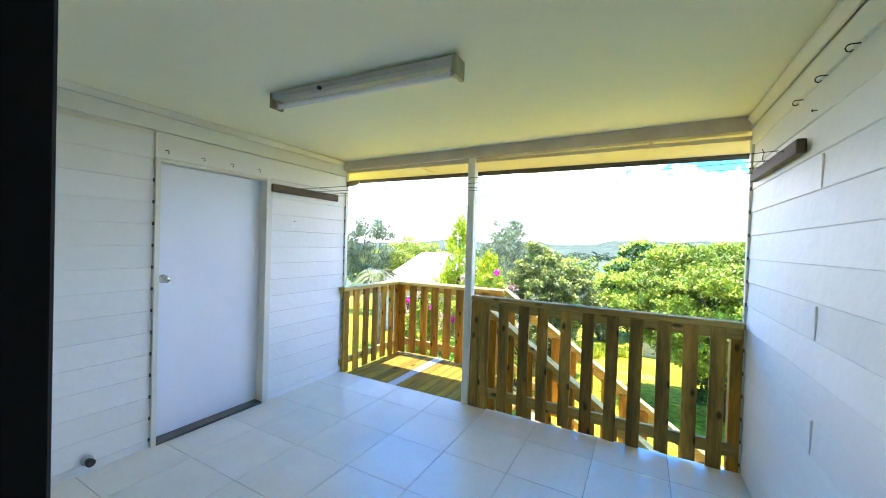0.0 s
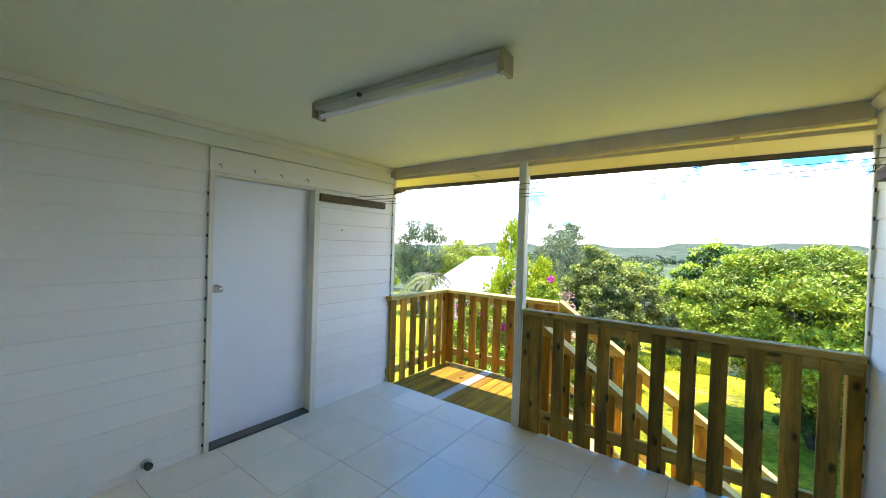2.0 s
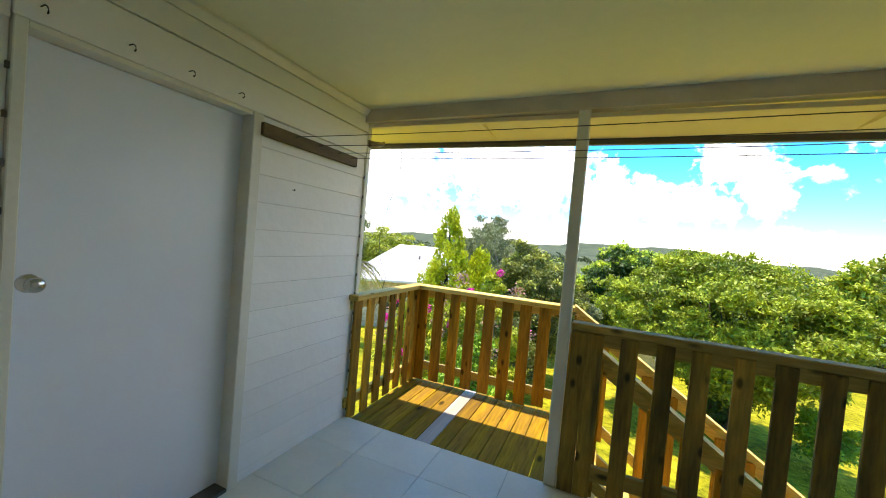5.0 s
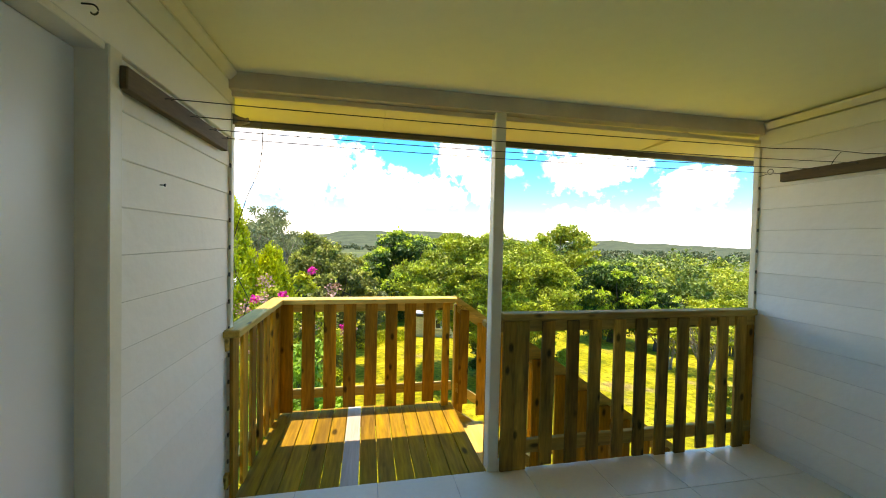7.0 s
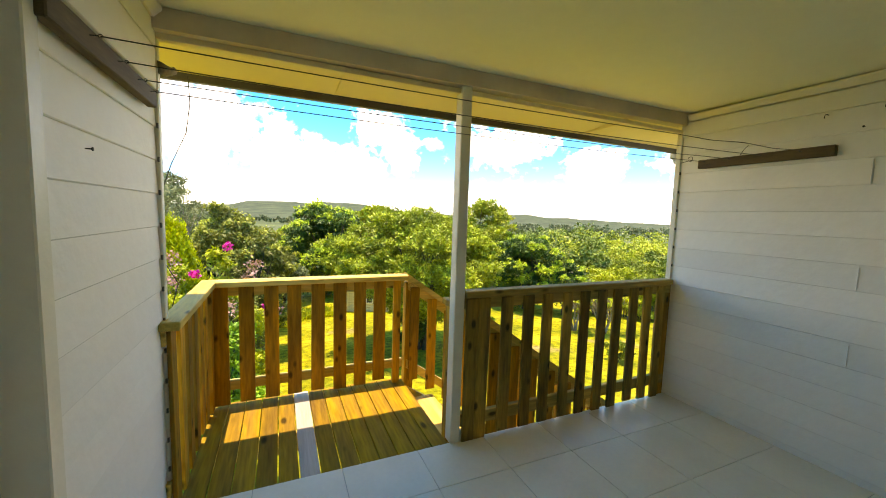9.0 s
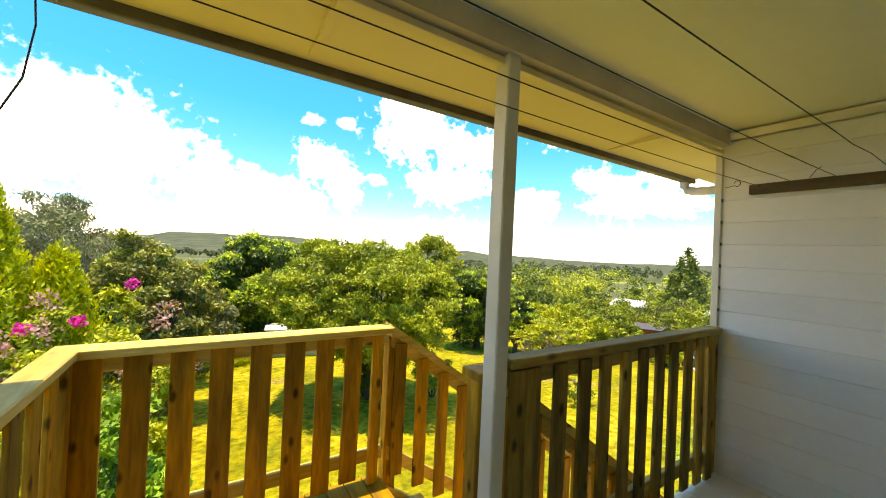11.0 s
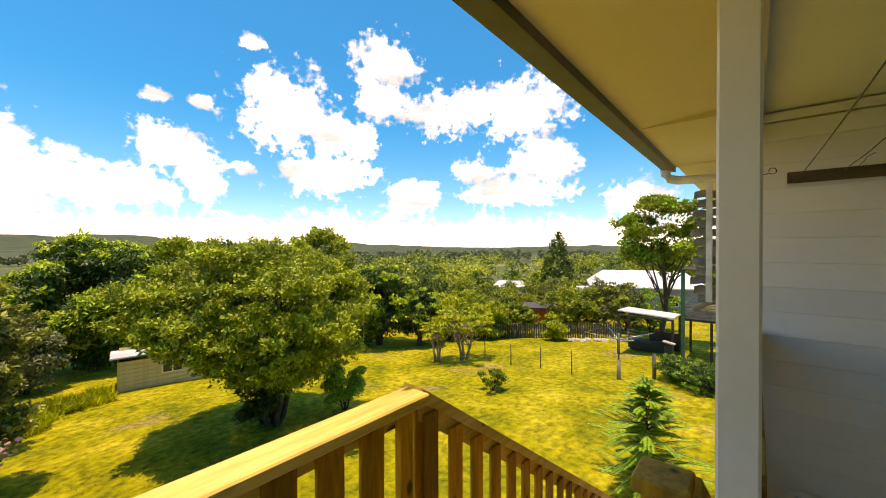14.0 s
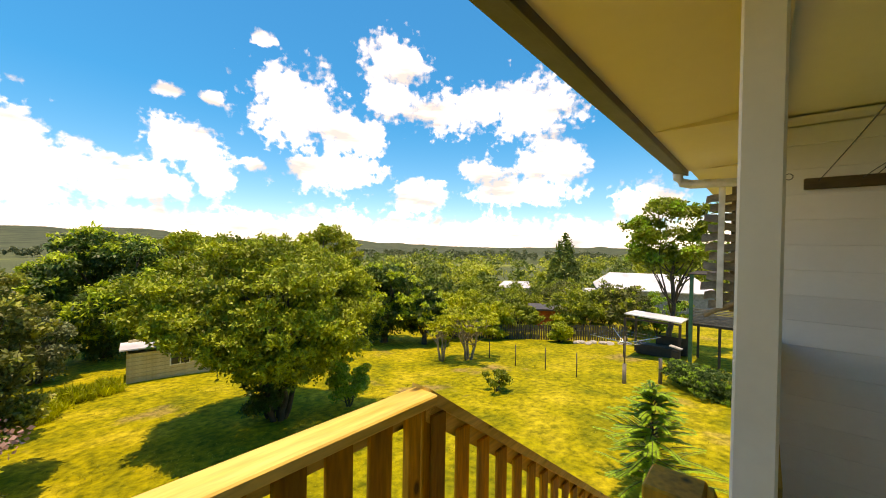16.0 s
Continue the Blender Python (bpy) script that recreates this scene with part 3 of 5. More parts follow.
soffit = tagged(new("soffit", mesh_from("soffit", [(-4.2, 3.372, 2.385), (1.66, 3.372, 2.385), (1.66, 3.905, 2.342), (-4.2, 3.905, 2.342),
                (-4.2, 3.372, 2.40), (1.66, 3.372, 2.40), (1.66, 3.905, 2.357), (-4.2, 3.905, 2.357)],
                [(0, 3, 2, 1), (4, 5, 6, 7), (0, 1, 5, 4), (1, 2, 6, 5), (2, 3, 7, 6), (3, 0, 4, 7)], M_SOFFIT)), "cream painted sloping eave lining", "soffit", kind="structure")
solid("soffit_room", 1.66, 6.8, 3.34, 3.885, 2.352, 2.366, M_SOFFIT, "cream painted eave lining beside the porch", "soffit")
for x in (-2.05, 0.16):
    solid("soffit_strip", x, x + 0.03, 3.39, 3.875, 2.34, 2.377, M_SOFFIT, "narrow cover strip over an eave lining joint", "trim")

# Beam, ceiling edge and post at the open side.
beam = tagged(empty("beam", (0, 3.33, 0)), "white painted timber beam over the open porch side", "beam", kind="structure")
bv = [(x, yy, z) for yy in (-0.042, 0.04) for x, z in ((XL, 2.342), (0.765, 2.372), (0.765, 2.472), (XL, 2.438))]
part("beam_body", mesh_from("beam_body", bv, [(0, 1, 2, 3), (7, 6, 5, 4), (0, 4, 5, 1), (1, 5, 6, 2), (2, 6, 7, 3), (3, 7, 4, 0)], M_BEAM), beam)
block("beam_liner", beam, XL, XR, 0.005, 0.045, 2.315, 2.345, M_SOFFIT, 0.002)
post = tagged(new("porch_post", box_mesh(0.072, 0.086, 2.40, M_PAINT, 0.006, "porch_post")), "square white painted timber porch post", "post", kind="structure")
post.location = (-1.315, 3.352, 1.20)
solid("post_base_block", -1.277, -1.19, 3.31, 3.372, 0.0, 0.055, M_PAINT, "small white timber block at the foot of the post", "trim", bevel=0.006)

# Gutter with its outlet elbow and pipe.
gutter = tagged(empty("gutter", (0, 3.915, 2.305)), "dark quad gutter along the eave with a white outlet pipe", "gutter", kind="structure")
prof = [(0.0, 0.135), (0.0, 0.0), (0.085, 0.012), (0.108, 0.05), (0.112, 0.12), (0.10, 0.128), (0.10, 0.06), (0.08, 0.022), (0.008, 0.012), (0.008, 0.135)]
verts = [(x, a, b) for x in (-4.2, 1.66) for a, b in prof]
n = len(prof)
part("gutter_trough", mesh_from("gutter_trough", verts, [(k, (k + 1) % n, n + (k + 1) % n, n + k) for k in range(n)] + [tuple(range(n)), tuple(range(n, 2 * n))], M_GUTTER), gutter)
block("fascia", gutter, -4.2, 1.66, -0.02, -0.002, -0.005, 0.15, M_GUTTER, 0.002)
part("outlet_pipe", tube("outlet_pipe", [(1.60, 0.055, 0.06), (1.60, 0.055, -0.03), (1.60, 0.02, -0.075), (1.60, -0.05, -0.095), (1.60, -0.35, -0.105), (1.60, -0.53, -0.11)], [0.042, 0.042, 0.042, 0.04, 0.037, 0.037], M_PVC, 14), gutter, "white plastic outlet pipe with an elbow")
block("gutter_stop", gutter, 1.66, 1.666, 0.0, 0.11, 0.0, 0.13, M_PVC, 0.002)
scroll = tagged(new("eave_bracket", tube("eave_bracket", [(-2.915, 3.342, 2.19), (-2.90, 3.42, 2.20), (-2.885, 3.50, 2.225), (-2.89, 3.53, 2.25)], [0.03, 0.026, 0.016, 0.007], M_SLAT)), "small weathered brown eave bracket at the wall corner", "bracket")


# ---------------------------------------------------------------- porch fittings
def cup_hook(at, side):
    """A screw hook whose open bend hangs out from the wall."""
    pts = [(0, 0, 0), (0.015 * side, 0, 0.001)]
    for k in range(9):
        a = radians(100 - 32 * k)
        pts.append((side * (0.026 + 0.0115 * math.cos(a)), 0.0015 * k, -0.010 + 0.0115 * math.sin(a)))
    ob = new("cup_hook", tube("cup_hook", pts, 0.0024, M_STEEL, 6))
    ob.location = at
    return tagged(ob, "small dark screw-in cup hook on the wall", "hook", "wall hooks")


for y in (1.48, 1.73, 1.96, 2.21):
    cup_hook((XL, y, 2.142), 1)
for y, z in ((1.62, 2.275), (1.88, 2.272), (2.14, 2.268), (2.40, 2.26)):
    cup_hook((XR - 0.002, y, z), -1)

line_rail = tagged(empty("clothesline_rail", (XL, 2.345, 2.005)), "weathered brown timber rail for the clothesline wires", "clothesline rail", "clothesline rails")
block("rail_board", line_rail, 0.001, 0.036, 0, 0.84, -0.036, 0.036, M_CLEAT, 0.004)
line_rail_b = tagged(empty("clothesline_rail", (XR, 2.335, 2.032)), "weathered brown timber rail for the clothesline wires", "clothesline rail", "clothesline rails")
block("rail_board", line_rail_b, -0.038, -0.001, 0, 0.83, -0.034, 0.034, M_CLEAT, 0.004)
for i, (ya, yb) in enumerate(((2.56, 2.50), (2.76, 2.72), (2.95, 2.92), (3.10, 3.10))):
    for rail, x, y, s in ((line_rail, 0.036, ya - 2.345, 1), (line_rail_b, -0.038, yb - 2.335, -1)):
        part("screw_eye", tube("screw_eye", [(x, y, 0.012), (x + 0.02 * s, y, 0.014)] + [(x + s * (0.024 - 0.0055 * math.cos(radians(60 * k))), y, 0.014 + 0.0055 * math.sin(radians(60 * k))) for k in range(7)], 0.0016, M_STEEL, 5), rail)
    pts = []
    for k in range(13):
        f = k / 12
        sag = 0.018 * 4 * f * (1 - f)
        kink = 0.006 * math.sin(40 * f + i * 2) * (f > 0.72) * (i in (0, 2))
        pts.append((XL + 0.06 + f * (XR - XL - 0.125), ya + (yb - ya) * f, 2.018 + f * 0.028 - sag + kink))
    wire = new("clothesline_wire", tube("clothesline_wire", pts, 0.0021, M_STEEL, 5))
    tagged(wire, "thin dark clothesline wire across the open porch side", "wire", "clothesline wires")
twist = new("loose_wire", tube("loose_wire", [(XR - 0.04, 2.86, 2.066), (XR - 0.05, 2.84, 2.09), (XR - 0.045, 2.83, 2.11), (XR - 0.06, 2.80, 2.13)], 0.002, M_STEEL, 5))
tagged(twist, "loose bent wire end above the timber rail", "wire")
cable = new("hanging_cable", tube("hanging_cable", [(-2.88, 3.80, 2.30), (-2.875, 3.81, 2.15), (-2.90, 3.82, 1.98), (-2.98, 3.84, 1.80), (-3.04, 3.86, 1.62), (-3.09, 3.88, 1.45), (-3.06, 3.88, 1.25), (-2.97, 3.86, 1.08), (-3.02, 3.84, 0.85), (-3.12, 3.82, 0.6)], 0.0028, M_STEEL, 6))
tagged(cable, "thin dark cable hanging from the eave corner", "cable")

# Wall tap.
tap = tagged(empty("wall_tap", (XL, 1.075, 0.082)), "small pipe stub with a dark outlet low on the wall", "tap")
part("flange", lathe("flange", [(0, 0.032), (0.006, 0.032), (0.012, 0.02), (0.016, 0.018)], M_ENAMEL), tap)
part("spout", lathe("spout", [(0.014, 0.017), (0.04, 0.017), (0.044, 0.024), (0.062, 0.024), (0.064, 0.016)], M_STEEL), tap)
nail = new("wall_nail", lathe("wall_nail", [(0, 0.002), (0.015, 0.002), (0.016, 0.006), (0.019, 0.006)], M_STEEL, 8))
nail.location = (XL - 0.008, 2.62, 1.71)
tagged(nail, "dark nail head in a white board", "nail")
nail_b = new("wall_nail", nail.data)
nail_b.matrix_world = pose(XR - 0.002, 2.23, 2.155, 0, 0, 180)
tagged(nail_b, "dark nail head in a white board", "nail")
coil = new("wire_coil", tube("wire_coil", [(XR - 0.03, 3.235 + 0.02 * math.cos(radians(40 * k)), 2.085 + 0.02 * math.sin(radians(40 * k))) for k in range(9)] + [(XR - 0.045, 3.30, 2.06)], 0.0026, M_STEEL, 6))
tagged(coil, "small coil of dark wire beside the timber rail", "wire")

# Fluorescent batten.
lamp = tagged(empty("ceiling_light", (-1.29, 1.655, 2.432)), "unlit white fluorescent batten with one bare tube on the ceiling", "ceiling light")
lamp.rotation_euler = (0, 0, radians(2.5))
prof = [(-0.042, 0.0), (-0.042, -0.03), (-0.022, -0.042), (0.022, -0.042), (0.042, -0.03), (0.042, 0.0)]
verts = [(x, a, b) for x in (-0.62, 0.62) for a, b in prof]
part("batten_body", mesh_from("batten_body", verts, [(k, (k + 1) % 6, 6 + (k + 1) % 6, 6 + k) for k in range(6)] + [tuple(range(6)), tuple(range(6, 12))], M_ENAMEL), lamp)
block("end_cap", lamp, -0.635, -0.612, -0.046, 0.046, -0.09, 0.0, M_SLAT, 0.004, "brown plastic end cap")
block("end_cap", lamp, 0.612, 0.637, -0.05, 0.05, -0.098, 0.0, M_CAP, 0.004, "yellowed plastic end cap")
part("tube", tube("tube", [(-0.60, 0, -0.073), (0.60, 0, -0.073)], 0.0165, M_TUBE, 14), lamp, "milky glass fluorescent tube")
for x in (-0.605, 0.595):
    block("lamp_holder", lamp, x - 0.008, x + 0.018, -0.016, 0.016, -0.088, -0.03, M_ENAMEL, 0.003)
part("starter", tube("starter", [(-0.22, -0.04, -0.03), (-0.22, -0.06, -0.034)], 0.011, M_STEEL, 10), lamp, "dark starter knob")


# ---------------------------------------------------------------- landing, stairs and balustrades
landing = tagged(empty("landing_deck", (-2.90, 3.37, -0.03)), "small timber landing deck of brown grooved boards", "deck", kind="structure")
DW = 0.1205
for k in range(13):
    me = box_mesh(DW - 0.0065, 1.13, 0.024, M_DECK_PALE if k == 5 else M_DECK, 0.003, "deck_board")
    part("deck_board", me, landing, "pale deck board" if k == 5 else "", Matrix.Translation((DW * (k + 0.5), 0.562 + random.uniform(-0.004, 0.004), -0.012 + random.uniform(-0.001, 0.001))))
for y in (0.02, 0.56, 1.09):
    block("joist", landing, 0, DW * 13, y - 0.02, y + 0.02, -0.17, -0.026, M_PINE_X, 0.004)
for x, y in ((0.05, 1.06), (1.5, 1.06)):
    block("stump", landing, x - 0.045, x + 0.045, y - 0.045, y + 0.045, -2.75, -0.17, M_PINE, 0.004)

CAP_Z = 0.99


def picket(parent, x, y, z0, z1, along, mat=M_PINE, wide=0.09):
    w = wide + random.choice((0, 0, 0.003))
    me = box_mesh(w if along == "x" else 0.02, 0.02 if along == "x" else w, z1 - z0, mat, 0.003, "baluster")
    return part("baluster", me, parent, m=pose(x, y, (z0 + z1) / 2, random.uniform(-0.4, 0.4), random.uniform(-0.4, 0.4), random.uniform(-0.8, 0.8)))


# Porch side.
rail_a = tagged(empty("balustrade", (-1.27, 3.308, 0)), "treated pine balustrade with upright palings on the open porch side", "balustrade", "pine balustrades")
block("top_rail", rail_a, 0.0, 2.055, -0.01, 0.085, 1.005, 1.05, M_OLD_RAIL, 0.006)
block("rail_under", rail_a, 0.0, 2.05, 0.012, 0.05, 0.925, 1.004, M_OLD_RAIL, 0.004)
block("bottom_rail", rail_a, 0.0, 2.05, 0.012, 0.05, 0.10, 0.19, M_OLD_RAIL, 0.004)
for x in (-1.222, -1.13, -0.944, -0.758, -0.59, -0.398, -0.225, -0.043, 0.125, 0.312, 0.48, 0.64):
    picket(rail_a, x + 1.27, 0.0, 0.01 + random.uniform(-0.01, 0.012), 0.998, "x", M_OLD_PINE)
block("end_post", rail_a, 1.985, 2.055, 0.012, 0.09, -0.02, 1.004, M_PINE, 0.004)

# Far side of the landing.
rail_b = tagged(empty("balustrade", (-2.90, 4.40, -0.03)), "treated pine balustrade with upright palings across the landing", "balustrade", "pine balustrades")
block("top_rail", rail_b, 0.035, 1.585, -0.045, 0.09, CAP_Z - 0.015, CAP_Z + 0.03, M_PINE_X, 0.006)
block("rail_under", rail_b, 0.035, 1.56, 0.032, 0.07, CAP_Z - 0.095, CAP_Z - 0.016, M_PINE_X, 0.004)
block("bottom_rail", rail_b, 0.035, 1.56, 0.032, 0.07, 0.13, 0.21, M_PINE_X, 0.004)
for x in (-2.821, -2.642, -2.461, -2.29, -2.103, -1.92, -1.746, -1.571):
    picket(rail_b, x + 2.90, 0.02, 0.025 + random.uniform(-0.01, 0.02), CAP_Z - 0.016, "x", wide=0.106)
block("corner_post", rail_b, 1.455, 1.52, -0.012, 0.03, 0.0, CAP_Z - 0.016, M_PINE, 0.004)

# House side of the landing.
rail_c = tagged(empty("balustrade", (-2.90, 3.30, -0.03)), "treated pine balustrade with upright palings beside the wall end", "balustrade", "pine balustrades")
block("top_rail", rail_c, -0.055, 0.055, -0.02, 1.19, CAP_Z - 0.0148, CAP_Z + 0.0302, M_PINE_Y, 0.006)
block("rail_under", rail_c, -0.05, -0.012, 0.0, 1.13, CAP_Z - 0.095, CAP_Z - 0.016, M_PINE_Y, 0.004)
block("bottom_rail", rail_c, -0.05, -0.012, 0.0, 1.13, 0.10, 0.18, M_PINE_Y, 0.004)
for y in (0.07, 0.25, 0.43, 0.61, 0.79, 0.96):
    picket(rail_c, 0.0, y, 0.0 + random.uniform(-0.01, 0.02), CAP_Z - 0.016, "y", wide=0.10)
block("corner_post", rail_c, -0.012, 0.03, 1.045, 1.115, 0.0, CAP_Z - 0.016, M_PINE, 0.004)

# Stairs that run down along the porch side.
RISE, GOING, SX = 0.178, 0.258, -1.30
STEPS = 14
SLOPE = RISE / GOING
stairs = tagged(empty("stairs", (SX, 3.5, -0.03)), "treated pine open-tread outdoor stairs down to the lawn", "stairs", kind="structure")
for k in range(1, STEPS):
    block("tread", stairs, (k - 1) * GOING, (k - 1) * GOING + 0.27, 0.03, 0.91, -k * RISE - 0.04, -k * RISE, M_PINE_Y, 0.006)
for y in (0.0, 0.94):
    length = STEPS * GOING
    z = lambda x: -x * SLOPE
    verts = [(x, y + d, z(x) + h - 0.06) for d in (-0.02, 0.022) for x, h in ((-0.02, 0.0), (length, 0.0), (length, -0.25), (-0.02, -0.25))]
    part("stringer", mesh_from("stringer", verts, [(0, 1, 2, 3), (7, 6, 5, 4), (0, 4, 5, 1), (1, 5, 6, 2), (2, 6, 7, 3), (3, 7, 4, 0)], M_PINE_X), stairs)


def sloped(name, parent, x0, x1, y0, y1, top, thick):
    """A rail that falls with the stairs; top is its height over the stair line."""
    verts = [(x, y, top - x * SLOPE - t) for y in (y0, y1) for x, t in ((x0, 0), (x1, 0), (x1, thick), (x0, thick))]
    return part(name, mesh_from(name, verts, [(0, 1, 2, 3), (7, 6, 5, 4), (0, 4, 5, 1), (1, 5, 6, 2), (2, 6, 7, 3), (3, 7, 4, 0)], M_PINE_X), parent)


for side, y in (("outer", 0.94), ("inner", 0.0)):
    rail = tagged(empty("stair_balustrade", (SX, 3.5, -0.03)), "sloping treated pine stair balustrade with upright palings", "balustrade", "stair balustrades")
    end = STEPS * GOING - 0.15
    out = y + (0.0 if side == "outer" else -0.02)
    start = -0.02 if side == "outer" else 0.10
    top = CAP_Z + 0.03 if side == "outer" else CAP_Z + 0.06
    sloped("top_rail", rail, start, end, out - 0.045, out + 0.065, top, 0.055)
    sloped("rail_under", rail, start + 0.02, end, out + 0.0, out + 0.038, top - 0.055, 0.09)
    sloped("bottom_rail", rail, start + 0.02, end, out + 0.0, out + 0.038, top - 0.82, 0.09)
    for k in range(19):
        x = start + 0.09 + 0.18 * k
        if x > end - 0.06:
            break
        z1 = top - 0.08 - x * SLOPE
        picket(rail, x, out - 0.012, z1 - 0.90, z1, "x")
    for x in (0.03 if side == "outer" else 0.045, end - 0.05):
        z1 = top - 0.06 - x * SLOPE if side == "outer" or x > 1 else CAP_Z - 0.05
        block("newel_post", rail, x - 0.045, x + 0.045, out + 0.0, out + 0.088, z1 - 1.25, z1, M_PINE, 0.005)
    if side == "inner":
        block("newel_cap", rail, -0.02, 0.12, out - 0.03, out + 0.11, CAP_Z - 0.05, CAP_Z - 0.005, M_PINE, 0.006)
slab = solid("stair_slab", 2.3, 3.6, 3.3, 4.6, ground_z(2.9, 4) - 0.1, ground_z(2.9, 4) + 0.03, M_CONCRETE, "pale concrete slab at the foot of the stairs", "slab", bevel=0.02)


# ---------------------------------------------------------------- ground
def build_ground():
    verts, faces = [(0, 0, ground_z(0, 0))], []
    radii = [1.5 * 1.085 ** k for k in range(99)]
    radii = [r for r in radii if r < 4200]
    seg = 180
    for r in radii:
        for k in range(seg):
            a = 2 * math.pi * k / seg
            x, y = r * math.sin(a), r * math.cos(a)
            bumpy = 0.05 * noise.noise(Vector((x * 0.35, y * 0.35, 0))) if r < 60 else 0.0
            verts.append((x, y, ground_z(x, y) + bumpy))
    for k in range(seg):
        faces.append((0, 1 + (k + 1) % seg, 1 + k))
    for i in range(len(radii) - 1):
        for k in range(seg):
            a, b = 1 + i * seg + k, 1 + i * seg + (k + 1) % seg
            faces.append((a, b, b + seg, a + seg))
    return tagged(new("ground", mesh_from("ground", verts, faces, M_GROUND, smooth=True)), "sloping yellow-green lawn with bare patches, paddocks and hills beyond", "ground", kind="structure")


build_ground()


# ---------------------------------------------------------------- plants
def leaves(rng, centres, radii, count, size, aspect=2.2, up=0.8, shell=0.55, droop=0.0, cap=0.0):
    """Leaf corners (n, 4, 3): folded blades strewn through the outer part of each clump."""
    centres, radii = np.asarray(centres, float), np.asarray(radii, float)
    if radii.ndim == 1:
        radii = np.repeat(radii[:, None], 3, axis=1)
    weight = np.prod(radii, axis=1) ** (2 / 3)
    pick = rng.choice(len(centres), size=count, p=weight / weight.sum())
    d = rng.normal(size=(count, 3))
    d /= np.linalg.norm(d, axis=1)[:, None]
    if cap:
        # Most blades sit on the upper side of their clump.
        d[:, 2] = np.where(rng.random(count) < cap, np.abs(d[:, 2]), d[:, 2])
    r = (shell + (1 - shell) * rng.random(count) ** 0.7) * (1 + 0.09 * rng.normal(size=count))
    place = centres[pick] + d * r[:, None] * radii[pick]
    way = d * 0.8 + rng.normal(size=(count, 3)) * 0.7
    way[:, 2] -= droop
    way /= np.linalg.norm(way, axis=1)[:, None]
    face = d * 0.5 + rng.normal(size=(count, 3)) * 0.55
    face[:, 2] += up
    side = np.cross(way, face)
    side /= np.linalg.norm(side, axis=1)[:, None] + 1e-6
    lift = np.cross(side, way)
    s = size * (0.65 + 0.7 * rng.random(count))[:, None]
    base, tip = place - way * s * 0.5, place + way * s * 0.5
    half = side * s / aspect * 0.5
    return np.stack([base, place + half + lift * s * 0.06, tip, place - half + lift * s * 0.06], axis=1)


def limb(start, end, r0, r1, rng, steps=5, wander=0.12):
    a, b = np.array(start, float), np.array(end, float)
    l = np.linalg.norm(b - a)
    pts = []
    for k in range(steps + 1):
        f = k / steps
        p = a + (b - a) * f
        if 0 < k < steps:
            p = p + rng.normal(size=3) * wander * l * 0.25
        pts.append(p)
    return tube_data(pts, [r0 + (r1 - r0) * k / steps for k in range(steps + 1)], 7)


def joined(name, pieces, mat):
    verts, faces = [], []
    for v, f in pieces:
        o = len(verts)
        verts += [tuple(p) for p in v]
        faces += [tuple(i + o for i in q) for q in f]
    return mesh_from(name, verts, faces, mat, smooth=True)


